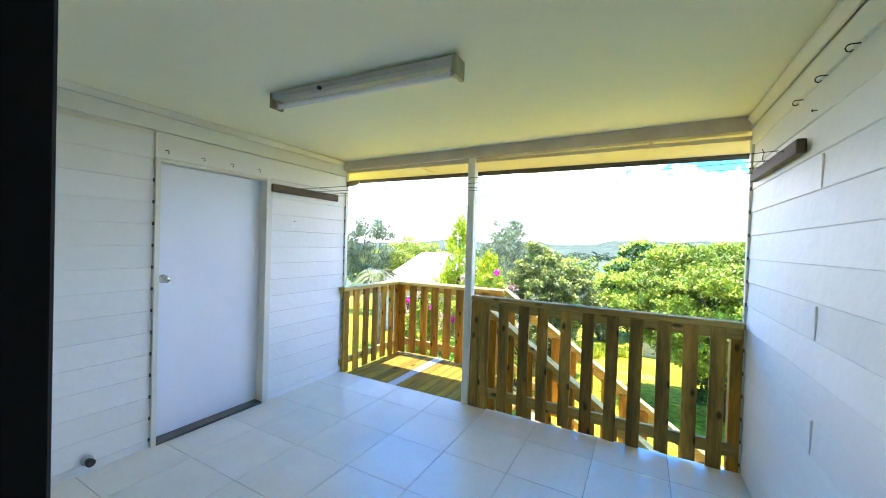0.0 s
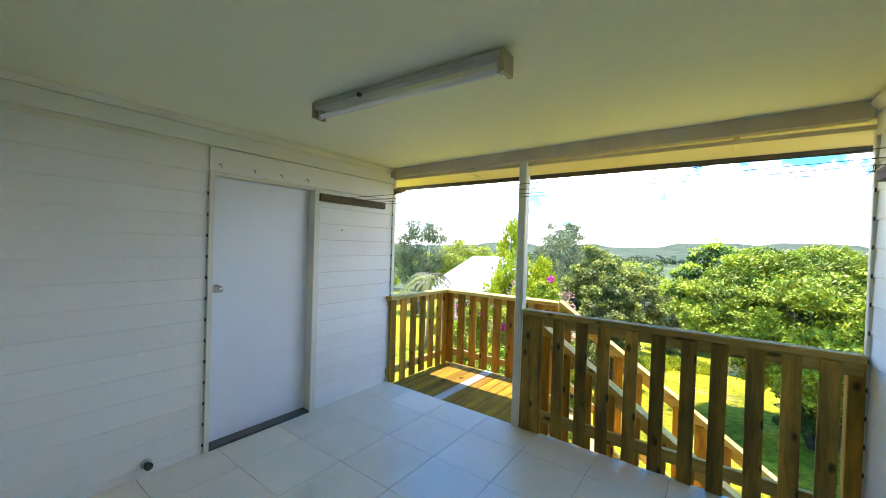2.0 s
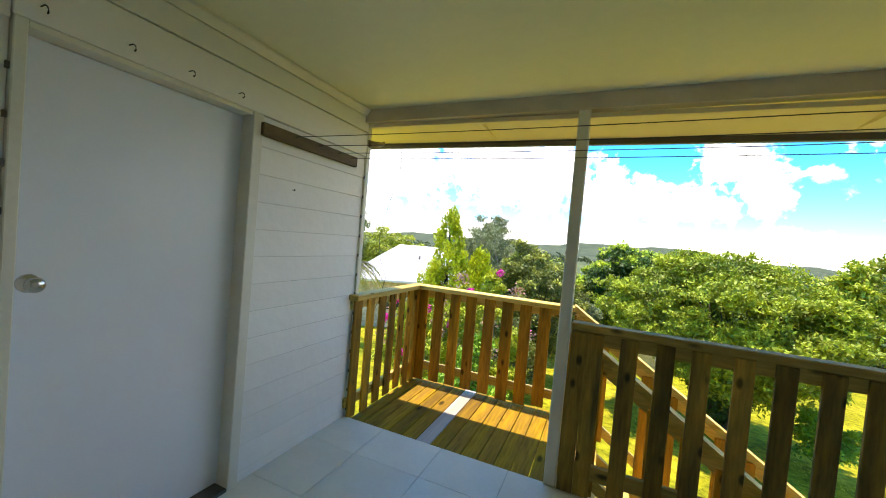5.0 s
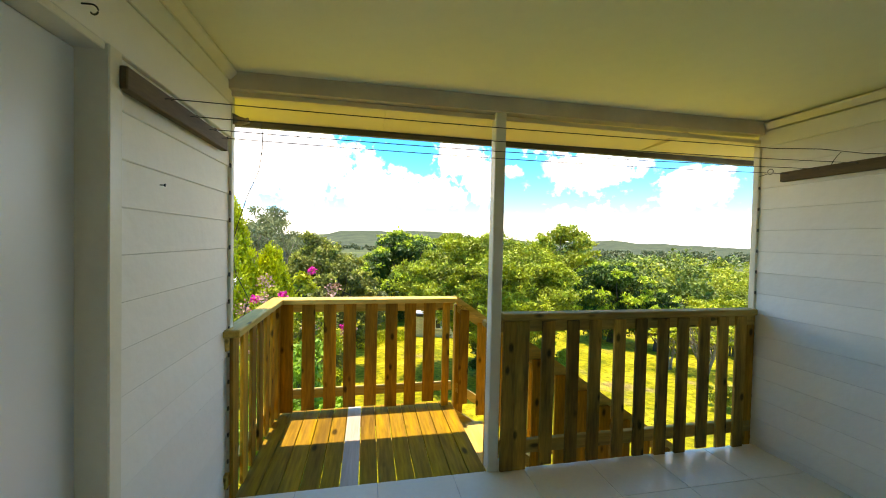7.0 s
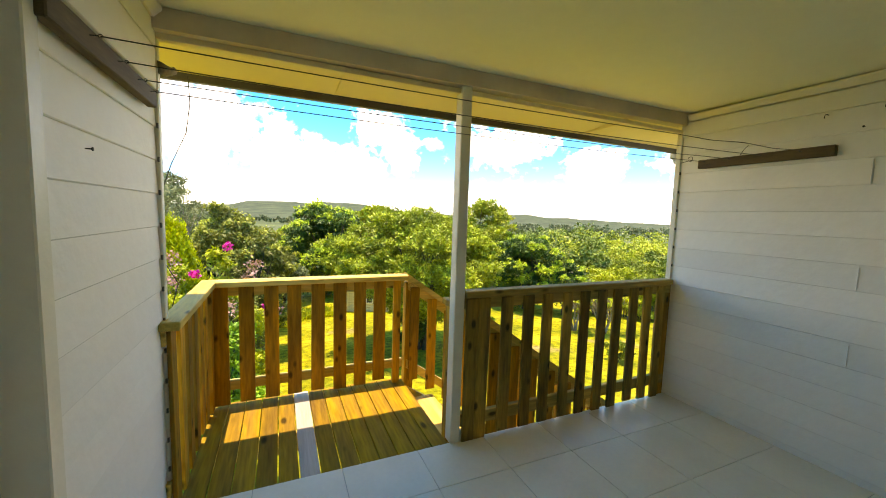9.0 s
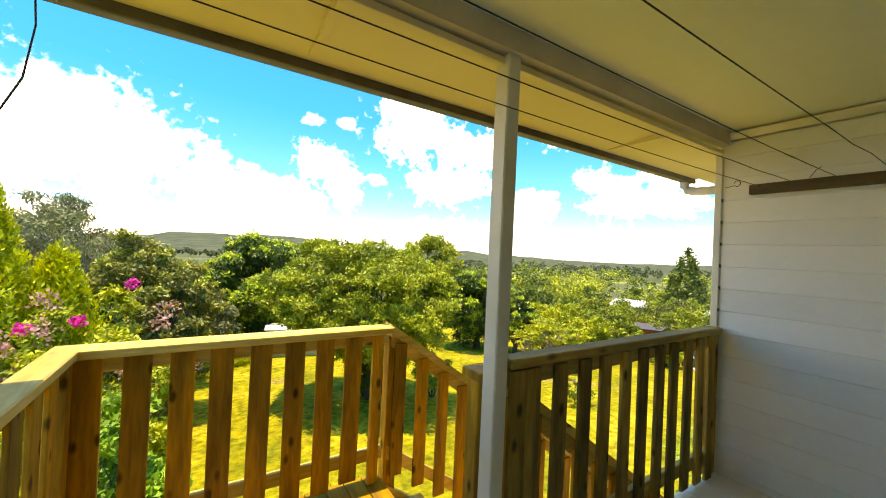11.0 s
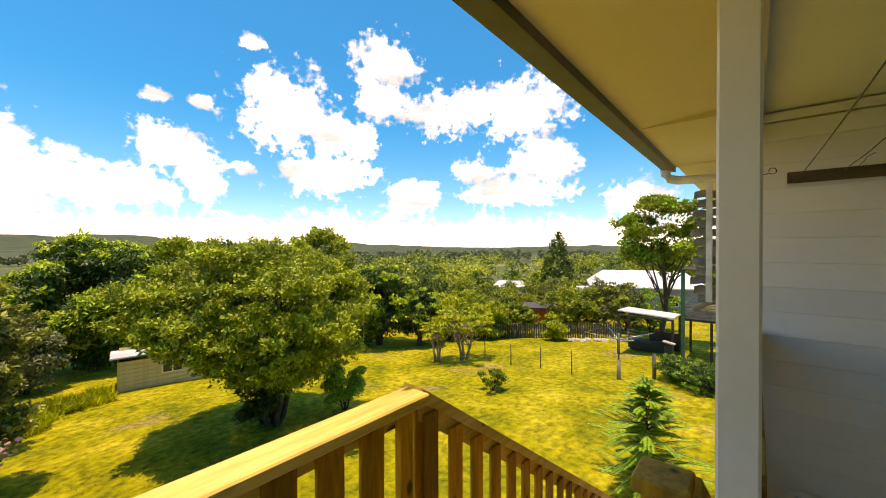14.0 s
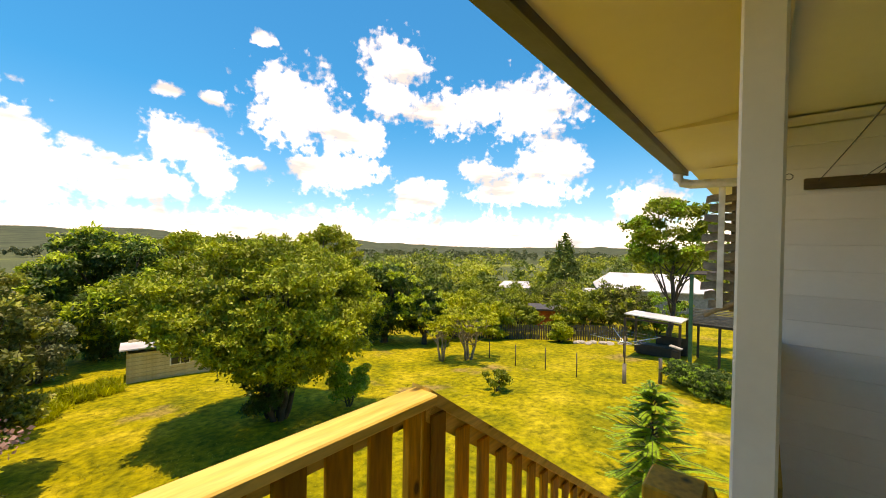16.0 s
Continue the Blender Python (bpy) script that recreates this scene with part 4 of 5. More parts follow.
def tree(name, label, category, x, y, height, spread, crown_low, mat, seed, count=9000, size=0.14, clumps=34, trunk=0.16, stems=1, bark=None,
         tips=None, tip_share=0.3, clump=0.34, group="", base=None, up=0.8, shell=0.45, droop=0.0, aspect=2.2, limbs=True, cap=0.75, tufts=None, tuft_count=0, tuft_r=0.2, tuft_leaf=0.14, shift=(0, 0), inner=0.45, lift=0.0):
    """A tree: tapered trunk, limbs that reach the clumps, and a crown of many leaves with gaps."""
    rng = np.random.default_rng(seed)
    z = (ground_z(x, y) if base is None else base) - 0.05
    top, low = height, crown_low
    mid, half = (top + low) / 2, (top - low) / 2
    centres, radii = [], []
    for k in range(clumps):
        d = rng.normal(size=3)
        d /= np.linalg.norm(d)
        f = rng.uniform(inner, 0.86)
        d[:2] *= math.hypot(d[0], d[1]) ** -0.15
        p = np.array([shift[0] + d[0] * spread * f, shift[1] + d[1] * spread * f, mid + d[2] * half * f])
        p[2] = max(p[2], low + lift * max(0.0, -p[0]))
        s = clump * rng.uniform(0.65, 1.25)
        centres.append(p)
        radii.append((spread * s, spread * s, min(half, spread) * s * 0.7))
    thing = tagged(empty(name, (x, y, z)), label, category, group)
    wood = []
    for s in range(stems):
        a = 2 * math.pi * s / stems + seed
        lean = 0.12 * spread if stems > 1 else 0.03 * spread
        foot = (1.6 * trunk * (stems > 1) * math.cos(a), 1.6 * trunk * (stems > 1) * math.sin(a), 0)
        fork = (lean * math.cos(a) * 2, lean * math.sin(a) * 2, low + 0.28 * (top - low))
        wood.append(limb(foot, fork, trunk, trunk * 0.55, rng, 6, 0.06))
        if limbs:
            for p in [c for i, c in enumerate(centres) if i % stems == s][:14]:
                f = rng.uniform(0.35, 1.0)
                start = np.array(foot) + (np.array(fork) - np.array(foot)) * f
                wood.append(limb(start, p, trunk * 0.38, trunk * 0.06, rng, 4, 0.2))
    part("trunk", joined("trunk", wood, bark or M_BARK), thing)
    part("crown", quads_mesh("crown", leaves(rng, centres, radii, count, size, aspect, up, shell, droop, cap), mat), thing)
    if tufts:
        # Paler sprays standing out of the crown: mango shoots, elsewhere sunlight put into leaf colour.
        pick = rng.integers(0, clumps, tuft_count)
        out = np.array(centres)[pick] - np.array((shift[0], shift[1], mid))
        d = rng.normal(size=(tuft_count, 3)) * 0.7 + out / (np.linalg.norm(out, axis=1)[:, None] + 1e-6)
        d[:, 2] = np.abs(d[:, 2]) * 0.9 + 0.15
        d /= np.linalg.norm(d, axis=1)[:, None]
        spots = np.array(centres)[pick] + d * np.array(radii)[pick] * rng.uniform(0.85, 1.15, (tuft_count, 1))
        part("sprays", quads_mesh("sprays", leaves(rng, spots, tuft_r * rng.uniform(0.6, 1.3, tuft_count), tuft_count * 26, tuft_leaf, aspect, 0.8, 0.25, droop, 0.8), tufts), thing, "paler sprays on the outside of the crown, for young shoots and painted sunlit tops")
    if tips:
        c = np.array(centres)
        c[:, 2] += 0.35 * np.array(radii)[:, 2]
        part("outer_foliage", quads_mesh("outer_foliage", leaves(rng, c, np.array(radii) * 1.03, int(count * tip_share), size, aspect, 0.8, 0.9, droop), tips), thing, "paler young shoots on the outside of the crown")
    return thing


tree("shade_tree", "broad multi-stemmed green shade tree on the lawn", "tree", 2.4, 13.6, 5.35, 3.1, 0.95, M_LEAF, 11, 84000, 0.115, 300, 0.085, 5, group="yard trees", clump=0.19, shell=0.55, tufts=M_LEAF_LIT, tuft_count=2300, tuft_r=0.15, tuft_leaf=0.10, shift=(-0.3, 0.1), inner=0.62, up=0.45, lift=0.8)
tree("mango_tree", "dense dark green mango tree with pale shoots", "tree", 0.7, 29.0, 6.5, 3.5, -0.1, M_MANGO, 12, 40000, 0.24, 80, 0.3, 1, clump=0.26, shell=0.75, group="yard trees", droop=0.5, aspect=2.8, tufts=M_MANGO_TIP, tuft_count=560, tuft_r=0.32, tuft_leaf=0.27, inner=0.6)
tree("mango_tree", "dense dark green mango tree beside the lawn edge", "tree", 12.4, 20.9, 5.2, 2.6, 0.0, M_MANGO, 13, 30000, 0.2, 70, 0.25, 1, clump=0.26, shell=0.75, group="yard trees", droop=0.5, aspect=2.8, tufts=M_MANGO_TIP, tuft_count=300, tuft_r=0.24, tuft_leaf=0.2, inner=0.6)
tree("mango_tree", "low bright green mango tree beside the lawn edge", "tree", 13.6, 18.6, 3.2, 1.5, 0.2, M_MANGO, 14, 13000, 0.18, 44, 0.18, 1, clump=0.28, group="yard trees", droop=0.5, aspect=2.8, tufts=M_MANGO_TIP, tuft_count=190, tuft_r=0.2, tuft_leaf=0.18)
tree("round_tree", "rounded yellow-green tree beyond the shade tree", "tree", 17.0, 35.2, 9.4, 3.6, 1.5, M_FAR, 15, 14000, 0.32, 80, 0.3, group="yard trees", inner=0.62, clump=0.24, tufts=M_LEAF_LIT, tuft_count=160, tuft_r=0.35, tuft_leaf=0.3)
tree("round_tree", "rounded yellow-green tree beyond the mango tree", "tree", 6.2, 36.2, 7.8, 3.4, 1.5, M_FAR, 16, 14000, 0.32, 80, 0.3, group="yard trees", inner=0.62, clump=0.24, tufts=M_LEAF_LIT, tuft_count=200, tuft_r=0.35, tuft_leaf=0.3)
tree("tall_tree", "tall dark green tree with a lobed crown behind the deck", "tree", 21.3, 7.2, 8.7, 2.5, 3.4, M_LEAF, 17, 13000, 0.22, 34, 0.15, group="yard trees", clump=0.3, shell=0.6, tufts=M_FERN, tuft_count=110, tuft_r=0.28, tuft_leaf=0.2)
tree("gum_tree", "sparse grey-green gum tree with thin open branches", "tree", -7.9, 24.4, 8.3, 3.0, 3.6, M_EUC, 19, 9500, 0.2, 46, 0.14, 2, bark=M_BARK_P, group="yard trees", clump=0.2, droop=0.6, aspect=3.5, shell=0.2, cap=0.0, inner=0.3)
tree("gum_tree", "bare-branched grey gum tree among shrubs", "tree", -6.3, 22.0, 6.2, 2.2, 2.6, M_EUC, 20, 2600, 0.16, 40, 0.12, 3, bark=M_BARK_P, group="yard trees", clump=0.22, droop=0.6, aspect=3.5, shell=0.2, cap=0.0, inner=0.3)
tree("gum_tree", "drooping grey-green tree behind the white roof", "tree", -19.1, 23.2, 8.2, 2.6, 2.0, M_EUC, 21, 12000, 0.24, 46, 0.2, group="yard trees", droop=1.0, aspect=3.5, clump=0.26, cap=0.0)
tree("round_tree", "rounded green tree behind the white roof", "tree", -17.4, 27.5, 6.9, 3.2, 1.0, M_FAR, 32, 12000, 0.24, 46, 0.25, group="yard trees", clump=0.26)
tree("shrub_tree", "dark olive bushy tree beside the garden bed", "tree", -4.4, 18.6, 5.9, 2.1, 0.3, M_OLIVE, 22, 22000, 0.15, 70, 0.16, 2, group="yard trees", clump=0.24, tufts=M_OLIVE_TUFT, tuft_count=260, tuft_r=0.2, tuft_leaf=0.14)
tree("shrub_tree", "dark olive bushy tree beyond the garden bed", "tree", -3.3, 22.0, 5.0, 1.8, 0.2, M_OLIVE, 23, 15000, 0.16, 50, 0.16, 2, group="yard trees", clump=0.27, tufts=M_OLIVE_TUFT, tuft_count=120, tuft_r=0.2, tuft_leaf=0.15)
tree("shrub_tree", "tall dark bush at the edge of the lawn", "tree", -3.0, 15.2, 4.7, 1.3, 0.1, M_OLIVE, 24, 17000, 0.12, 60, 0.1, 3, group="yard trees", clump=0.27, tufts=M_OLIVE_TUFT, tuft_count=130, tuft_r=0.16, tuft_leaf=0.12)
tree("shrub_tree", "light green bush before the far paddock", "tree", -2.0, 25.2, 3.0, 1.5, 0.1, M_EUC, 25, 8000, 0.16, 36, 0.1, 3, group="yard trees", clump=0.3)
tree("frangipani_tree", "low frangipani tree with forked pale trunks and a flat crown", "tree", 11.8, 14.0, 2.55, 1.95, 1.3, M_LIME, 26, 5000, 0.15, 50, 0.07, 3, bark=M_BARK_P, group="yard trees", clump=0.15, aspect=3.0, shell=0.2)
tree("frangipani_tree", "leaning frangipani tree with bare forked limbs", "tree", 10.9, 14.9, 2.2, 1.2, 1.1, M_LIME, 27, 700, 0.14, 22, 0.06, 3, bark=M_BARK_P, group="yard trees", clump=0.2, aspect=3.0, shell=0.2)
tree("lawn_shrub", "small green shrub alone on the lawn", "shrub", 8.5, 10.3, 0.95, 0.5, 0.02, M_LEAF, 28, 1500, 0.13, 18, 0.016, 5, group="garden shrubs", clump=0.3, aspect=3.0, droop=-0.8, shell=0.2)
tree("hedge_shrub", "low dense leafy hedge plant on the lawn", "shrub", 13.6, 5.4, 0.95, 1.0, 0.0, M_MANGO, 29, 12000, 0.075, 40, 0.03, 3, group="garden shrubs", clump=0.36, tufts=M_FERN, tuft_count=110, tuft_r=0.08, tuft_leaf=0.06)
tree("hedge_shrub", "low dense leafy hedge plant on the lawn", "shrub", 12.6, 4.3, 0.9, 1.0, 0.0, M_MANGO, 30, 12000, 0.075, 40, 0.03, 3, group="garden shrubs", clump=0.36, tufts=M_FERN, tuft_count=110, tuft_r=0.08, tuft_leaf=0.06)
tree("garden_shrub", "dark shrub around the stems of the shade tree", "shrub", 2.3, 13.9, 1.9, 1.0, 0.05, M_MANGO, 33, 8000, 0.11, 40, 0.04, 4, group="garden shrubs", clump=0.28)
tree("green_shrub", "bright green shrub under the shade tree", "shrub", 4.35, 13.0, 1.6, 0.75, 0.02, M_FERN, 31, 6000, 0.10, 30, 0.03, 4, group="garden shrubs", clump=0.32)
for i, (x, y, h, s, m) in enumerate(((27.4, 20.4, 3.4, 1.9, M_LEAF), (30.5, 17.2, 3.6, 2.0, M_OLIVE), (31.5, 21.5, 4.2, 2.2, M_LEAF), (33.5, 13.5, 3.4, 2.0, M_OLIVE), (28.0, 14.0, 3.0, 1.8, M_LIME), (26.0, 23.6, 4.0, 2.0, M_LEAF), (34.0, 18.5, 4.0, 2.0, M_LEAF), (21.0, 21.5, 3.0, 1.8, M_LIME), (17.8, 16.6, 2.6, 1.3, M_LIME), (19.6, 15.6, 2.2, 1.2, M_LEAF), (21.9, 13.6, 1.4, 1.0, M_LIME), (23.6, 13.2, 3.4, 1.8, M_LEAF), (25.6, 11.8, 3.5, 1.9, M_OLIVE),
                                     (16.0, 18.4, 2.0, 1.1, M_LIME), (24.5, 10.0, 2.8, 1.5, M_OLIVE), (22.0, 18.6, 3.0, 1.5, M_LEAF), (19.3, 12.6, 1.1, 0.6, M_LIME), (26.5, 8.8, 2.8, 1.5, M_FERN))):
    tree("fence_shrub", "yellow-green shrub growing along the back fence", "shrub", x, y, h * 1.05, s * 1.25, 0.05, m, 40 + i, 5200, 0.2, 34, 0.06, 3, group="fence shrubs", clump=0.28, shell=0.3, tufts=M_LEAF_LIT, tuft_count=50, tuft_r=0.2, tuft_leaf=0.16)


def cypress(x, y, height, width, seed, mat=M_CYPRESS, name="golden_cypress", label="pointed golden-green cypress with upright sprays", count=20000, size=0.13):
    rng = np.random.default_rng(seed)
    thing = tagged(empty(name, (x, y, ground_z(x, y) - 0.05)), label, "tree", "yard trees")
    part("trunk", tube("trunk", [(0, 0, 0), (0.02, 0, height * 0.5), (0, 0, height * 0.92)], [0.14, 0.08, 0.02], M_BARK), thing)
    centres, radii = [], []
    for k in range(150):
        f = rng.random() ** 0.8
        h = 0.06 * height + f * 0.92 * height
        w = width * (1 - f) ** 0.75 * rng.uniform(0.55, 1.0) + 0.06
        a = rng.uniform(0, 2 * math.pi)
        centres.append((w * math.cos(a), w * math.sin(a), h))
        s = 0.14 + 0.22 * (1 - f) * rng.uniform(0.6, 1.2)
        radii.append((s, s, s * 1.9))
    part("crown", quads_mesh("crown", leaves(rng, centres, np.array(radii) * (size / 0.13) ** 0.5, count, size, 2.6, 0.3, 0.5, -1.1 if mat is M_CYPRESS else 0.3), mat), thing)
    return thing


cypress(-6.25, 13.3, 6.0, 1.5, 61)
cypress(-5.2, 13.9, 4.7, 1.3, 62)
cypress(41.8, 21.9, 9.3, 2.9, 63, M_FAR_DARK, "conifer_tree", "tall pointed feathery green tree among the far houses", 6000, 0.42)


def bougainvillea(x, y, height, spread, seed, flowers):
    rng = np.random.default_rng(seed)
    thing = tree("bougainvillea", "sprawling bougainvillea with magenta and dusky pink bracts", "shrub", x, y, height, spread, 0.2, M_LEAF_LIT, seed, 13000, 0.09, 50, 0.03, 6, bark=M_BARK_P, group="garden shrubs", clump=0.22, shell=0.25, tufts=M_LIME, tuft_count=420, tuft_r=0.13, tuft_leaf=0.09)
    mid, half = (height + 0.2) / 2, (height - 0.2) / 2
    for name, mat, n, count, s in (("flower_cluster", M_PINK, flowers, 70, 0.10), ("faded_flower", M_ROSE, 9, 80, 0.2)):
        for k in range(n):
            d = rng.normal(size=3)
            d[2] = abs(d[2]) * 0.8 + 0.1
            d[1] -= 0.5
            d /= np.linalg.norm(d)
            c = (d[0] * spread * 0.98, d[1] * spread * 0.98, mid + d[2] * half * 0.96)
            part(name, quads_mesh(name, leaves(rng, [c], [s], count, 0.055, 1.3, 0.4, 0.2), mat), thing, "bright magenta bracts" if mat is M_PINK else "faded dusky pink bracts")["kind"] = "stuff"
    return thing


bougainvillea(-3.65, 9.6, 4.0, 1.2, 71, 6)
bougainvillea(-5.0, 9.2, 3.3, 1.2, 72, 6)
tree("garden_shrub", "bright leafy green shrub below the landing", "shrub", -3.35, 7.3, 2.9, 0.8, 0.05, M_FERN, 73, 9000, 0.10, 40, 0.04, 4, group="garden shrubs", clump=0.32)
tree("garden_shrub", "dark leafy shrub below the landing", "shrub", -3.6, 12.4, 2.7, 1.1, 0.05, M_OLIVE, 74, 9000, 0.10, 34, 0.05, 4, group="garden shrubs", clump=0.32)


def feathery_shrub(x, y, height, seed):
    """A young plant with long feather-like fronds on arching stalks."""
    rng = np.random.default_rng(seed)
    thing = tagged(empty("feathery_shrub", (x, y, ground_z(x, y) - 0.03)), "young feathery green shrub with drooping fronds beside the stairs", "shrub", "garden shrubs")
    stems, blades = [], []
    stems.append(tube_data([(0, 0, 0), (0.04, 0, height * 0.5), (0, 0.03, height * 0.95)], [0.03, 0.022, 0.008], 7))
    for k in range(150):
        h = height * rng.uniform(0.12, 0.97)
        a = rng.uniform(0, 2 * math.pi)
        reach = (1.45 - 1.15 * (h / height) ** 1.4) * rng.uniform(0.45, 1.0)
        rise = rng.uniform(0.02, 0.30)
        pts = []
        for j in range(6):
            f = j / 5
            pts.append(np.array((math.cos(a) * reach * f, math.sin(a) * reach * f, h + rise * math.sin(f * 1.7) - 0.05 * f * f)))
        stems.append(tube_data(pts, [0.008 - 0.0012 * j for j in range(6)], 5))
        along = np.array((math.cos(a), math.sin(a), 0))
        side = np.array((-math.sin(a), math.cos(a), 0))
        for j in range(38):
            f = 0.12 + 0.88 * j / 37
            i = min(int(f * 5), 4)
            p = pts[i] + (pts[i + 1] - pts[i]) * (f * 5 - i)
            for s in (-1, 1):
                l = 0.10 * (1 - 0.45 * f) * rng.uniform(0.7, 1.3)
                w = side * s * 0.85 + along * 0.5
                w = w / np.linalg.norm(w)
                tip = p + w * l + np.array((0, 0, -0.25 * l))
                c = (p + tip) / 2
                b = np.cross(w, (0, 0, 1)) * 0.013
                blades.append((p, c + b, tip, c - b))
    part("stalk", joined("stalk", stems, M_BARK), thing)
    part("fronds", quads_mesh("fronds", np.array(blades), M_FERN), thing)
    return thing


feathery_shrub(5.3, 4.85, 2.0, 81)


def palm(x, y, height, seed):
    """A palm: ringed trunk and drooping feather fronds, some of them dry."""
    rng = np.random.default_rng(seed)
    thing = tagged(empty("palm_tree", (x, y, ground_z(x, y) - 0.05)), "palm with drooping grey-green fronds beside the neighbouring house", "tree", "yard trees")
    part("trunk", tube("trunk", [(0, 0, 0), (0.05, 0, height * 0.5), (0, 0.04, height)], [0.16, 0.12, 0.10], M_BARK_P, 10), thing)
    ribs, green, dry = [], [], []
    for k in range(22):
        a = 2 * math.pi * k / 22 + rng.uniform(-0.2, 0.2)
        lift, reach = rng.uniform(-0.2, 1.0), rng.uniform(1.3, 1.8)
        pts = [np.array((math.cos(a) * reach * f, math.sin(a) * reach * f, height + lift * f - 1.7 * f * f)) for f in (0, 0.2, 0.4, 0.6, 0.8, 1.0)]
        ribs.append(tube_data(pts, [0.022, 0.018, 0.014, 0.010, 0.007, 0.004], 5))
        side = np.array((-math.sin(a), math.cos(a), 0))
        for j in range(30):
            f = 0.1 + 0.88 * j / 29
            i = min(int(f * 5), 4)
            p = pts[i] + (pts[i + 1] - pts[i]) * (f * 5 - i)
            way = (pts[i + 1] - pts[i]) / np.linalg.norm(pts[i + 1] - pts[i])
            for w in (-1, 1):
                tip = p + (side * w * 0.7 + way * 0.6 + np.array((0, 0, -0.45))) * 0.42 * (1 - 0.5 * f)
                b = np.cross(tip - p, (0, 0, 1)) * 0.05 + way * 0.012
                (dry if lift < 0.1 else green).append((p, (p + tip) / 2 + b, tip, (p + tip) / 2 - b))
    part("ribs", joined("ribs", ribs, M_BARK_P), thing)
    part("fronds", quads_mesh("fronds", np.array(green), M_OLIVE), thing)
    part("dry_fronds", quads_mesh("dry_fronds", np.array(dry), M_OLIVE_TUFT), thing, "dry grey-brown hanging fronds")


palm(-10.9, 14.2, 3.5, 97)


def far_woods():
    """Woodland, garden trees and paddocks of the valley beyond the yard."""
    rng = np.random.default_rng(91)
    blocks = {"light": [], "dark": [], "far": []}
    for k in range(2600):
        a = radians(rng.uniform(-62, 112))
        r = 38 + 330 * rng.random() ** 1.5 if k < 1800 else rng.uniform(260, 430)
        x, y = r * math.sin(a), r * math.cos(a)
        if a < radians(12) and r < 52 or radians(44) < a < radians(85) and r < 50:
            continue
        if 36 < x < 50 and 6 < y < 20 or (27 < x < 36 and 31 < y < 41) or (radians(53) < a < radians(61) and r < 68):
            continue
        if r > 62 and noise.noise(Vector((x * 0.014, y * 0.014, 7.0))) > (0.16 if r < 250 else 0.3):
            continue
        if radians(-6) < a < radians(3) and 60 < r < 330:
            continue
        h = rng.choice((2.4, 3.2, 4.2, 5.4, 6.6)) * rng.uniform(0.85, 1.15) + (1.6 if r > 90 else 0)
        s = h * rng.uniform(0.4, 0.62)
        z = ground_z(x, y)
        c, rad = [], []
        for j in range(11):
            d = rng.normal(size=3)
            d /= np.linalg.norm(d)
            c.append((x + d[0] * s * 0.62, y + d[1] * s * 0.62, z + h * 0.56 + d[2] * h * 0.3))
            rad.append((s * 0.36, s * 0.36, h * 0.17))
        n = 1000 if r < 80 else 420 if r < 160 else 130
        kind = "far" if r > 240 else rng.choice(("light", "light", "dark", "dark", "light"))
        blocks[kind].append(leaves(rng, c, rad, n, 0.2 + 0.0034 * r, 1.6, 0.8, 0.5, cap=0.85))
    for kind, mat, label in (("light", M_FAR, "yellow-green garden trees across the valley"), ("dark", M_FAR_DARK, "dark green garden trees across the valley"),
                             ("far", M_FAR_HAZED, "distant woodland below the hills, haze put into its grey-green leaves")):
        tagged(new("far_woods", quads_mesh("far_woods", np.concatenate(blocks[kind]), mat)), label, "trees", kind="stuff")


far_woods()


def grass_tufts():
    rng = np.random.default_rng(95)
    n = 26000
    a = rng.uniform(radians(-32), radians(88), n)
    r = 3.0 + 21 * rng.random(n) ** 0.8
    x, y = -1.5 + r * np.sin(a), 3.5 + r * np.cos(a)
    keep = np.array([noise.noise(Vector((px * 0.5, py * 0.5, 3.0))) > -0.15 for px, py in zip(x, y)])
    keep &= ~((x < 3.7) & (y < 4.7))
    x, y = x[keep], y[keep]
    z = np.array([ground_z(px, py) for px, py in zip(x, y)])
    n = len(x)
    t = rng.uniform(0, 2 * math.pi, n)
    h = rng.uniform(0.015, 0.045, n)
    w = rng.uniform(0.01, 0.022, n)
    p = np.stack([x, y, z - 0.02], 1)
    side = np.stack([np.cos(t), np.sin(t), 0 * t], 1) * w[:, None]
    lean = np.stack([rng.normal(size=n) * 0.4, rng.normal(size=n) * 0.4, np.ones(n)], 1) * h[:, None]
    quads = np.stack([p - side, p + side, p + lean + side * 0.3, p + lean - side * 0.3], axis=1)
    tagged(new("grass_tufts", quads_mesh("grass_tufts", quads, M_DRY)), "short yellow-green grass tufts on the lawn", "grass", kind="stuff")


grass_tufts()
for i, (x, y, s) in enumerate(((-2.3, 19.6, 0.9), (-1.5, 20.4, 0.9), (-0.5, 21.0, 0.8))):
    tree("long_grass_clump", "tall pale green weeds at the lawn edge", "weeds", x, y, 0.5, s, 0.0, M_LIME, 100 + i, 1500, 0.34, 22, 0.01, 2, group="lawn weeds", clump=0.32, aspect=11, droop=-1.6, limbs=False, cap=0.0, shell=0.1)


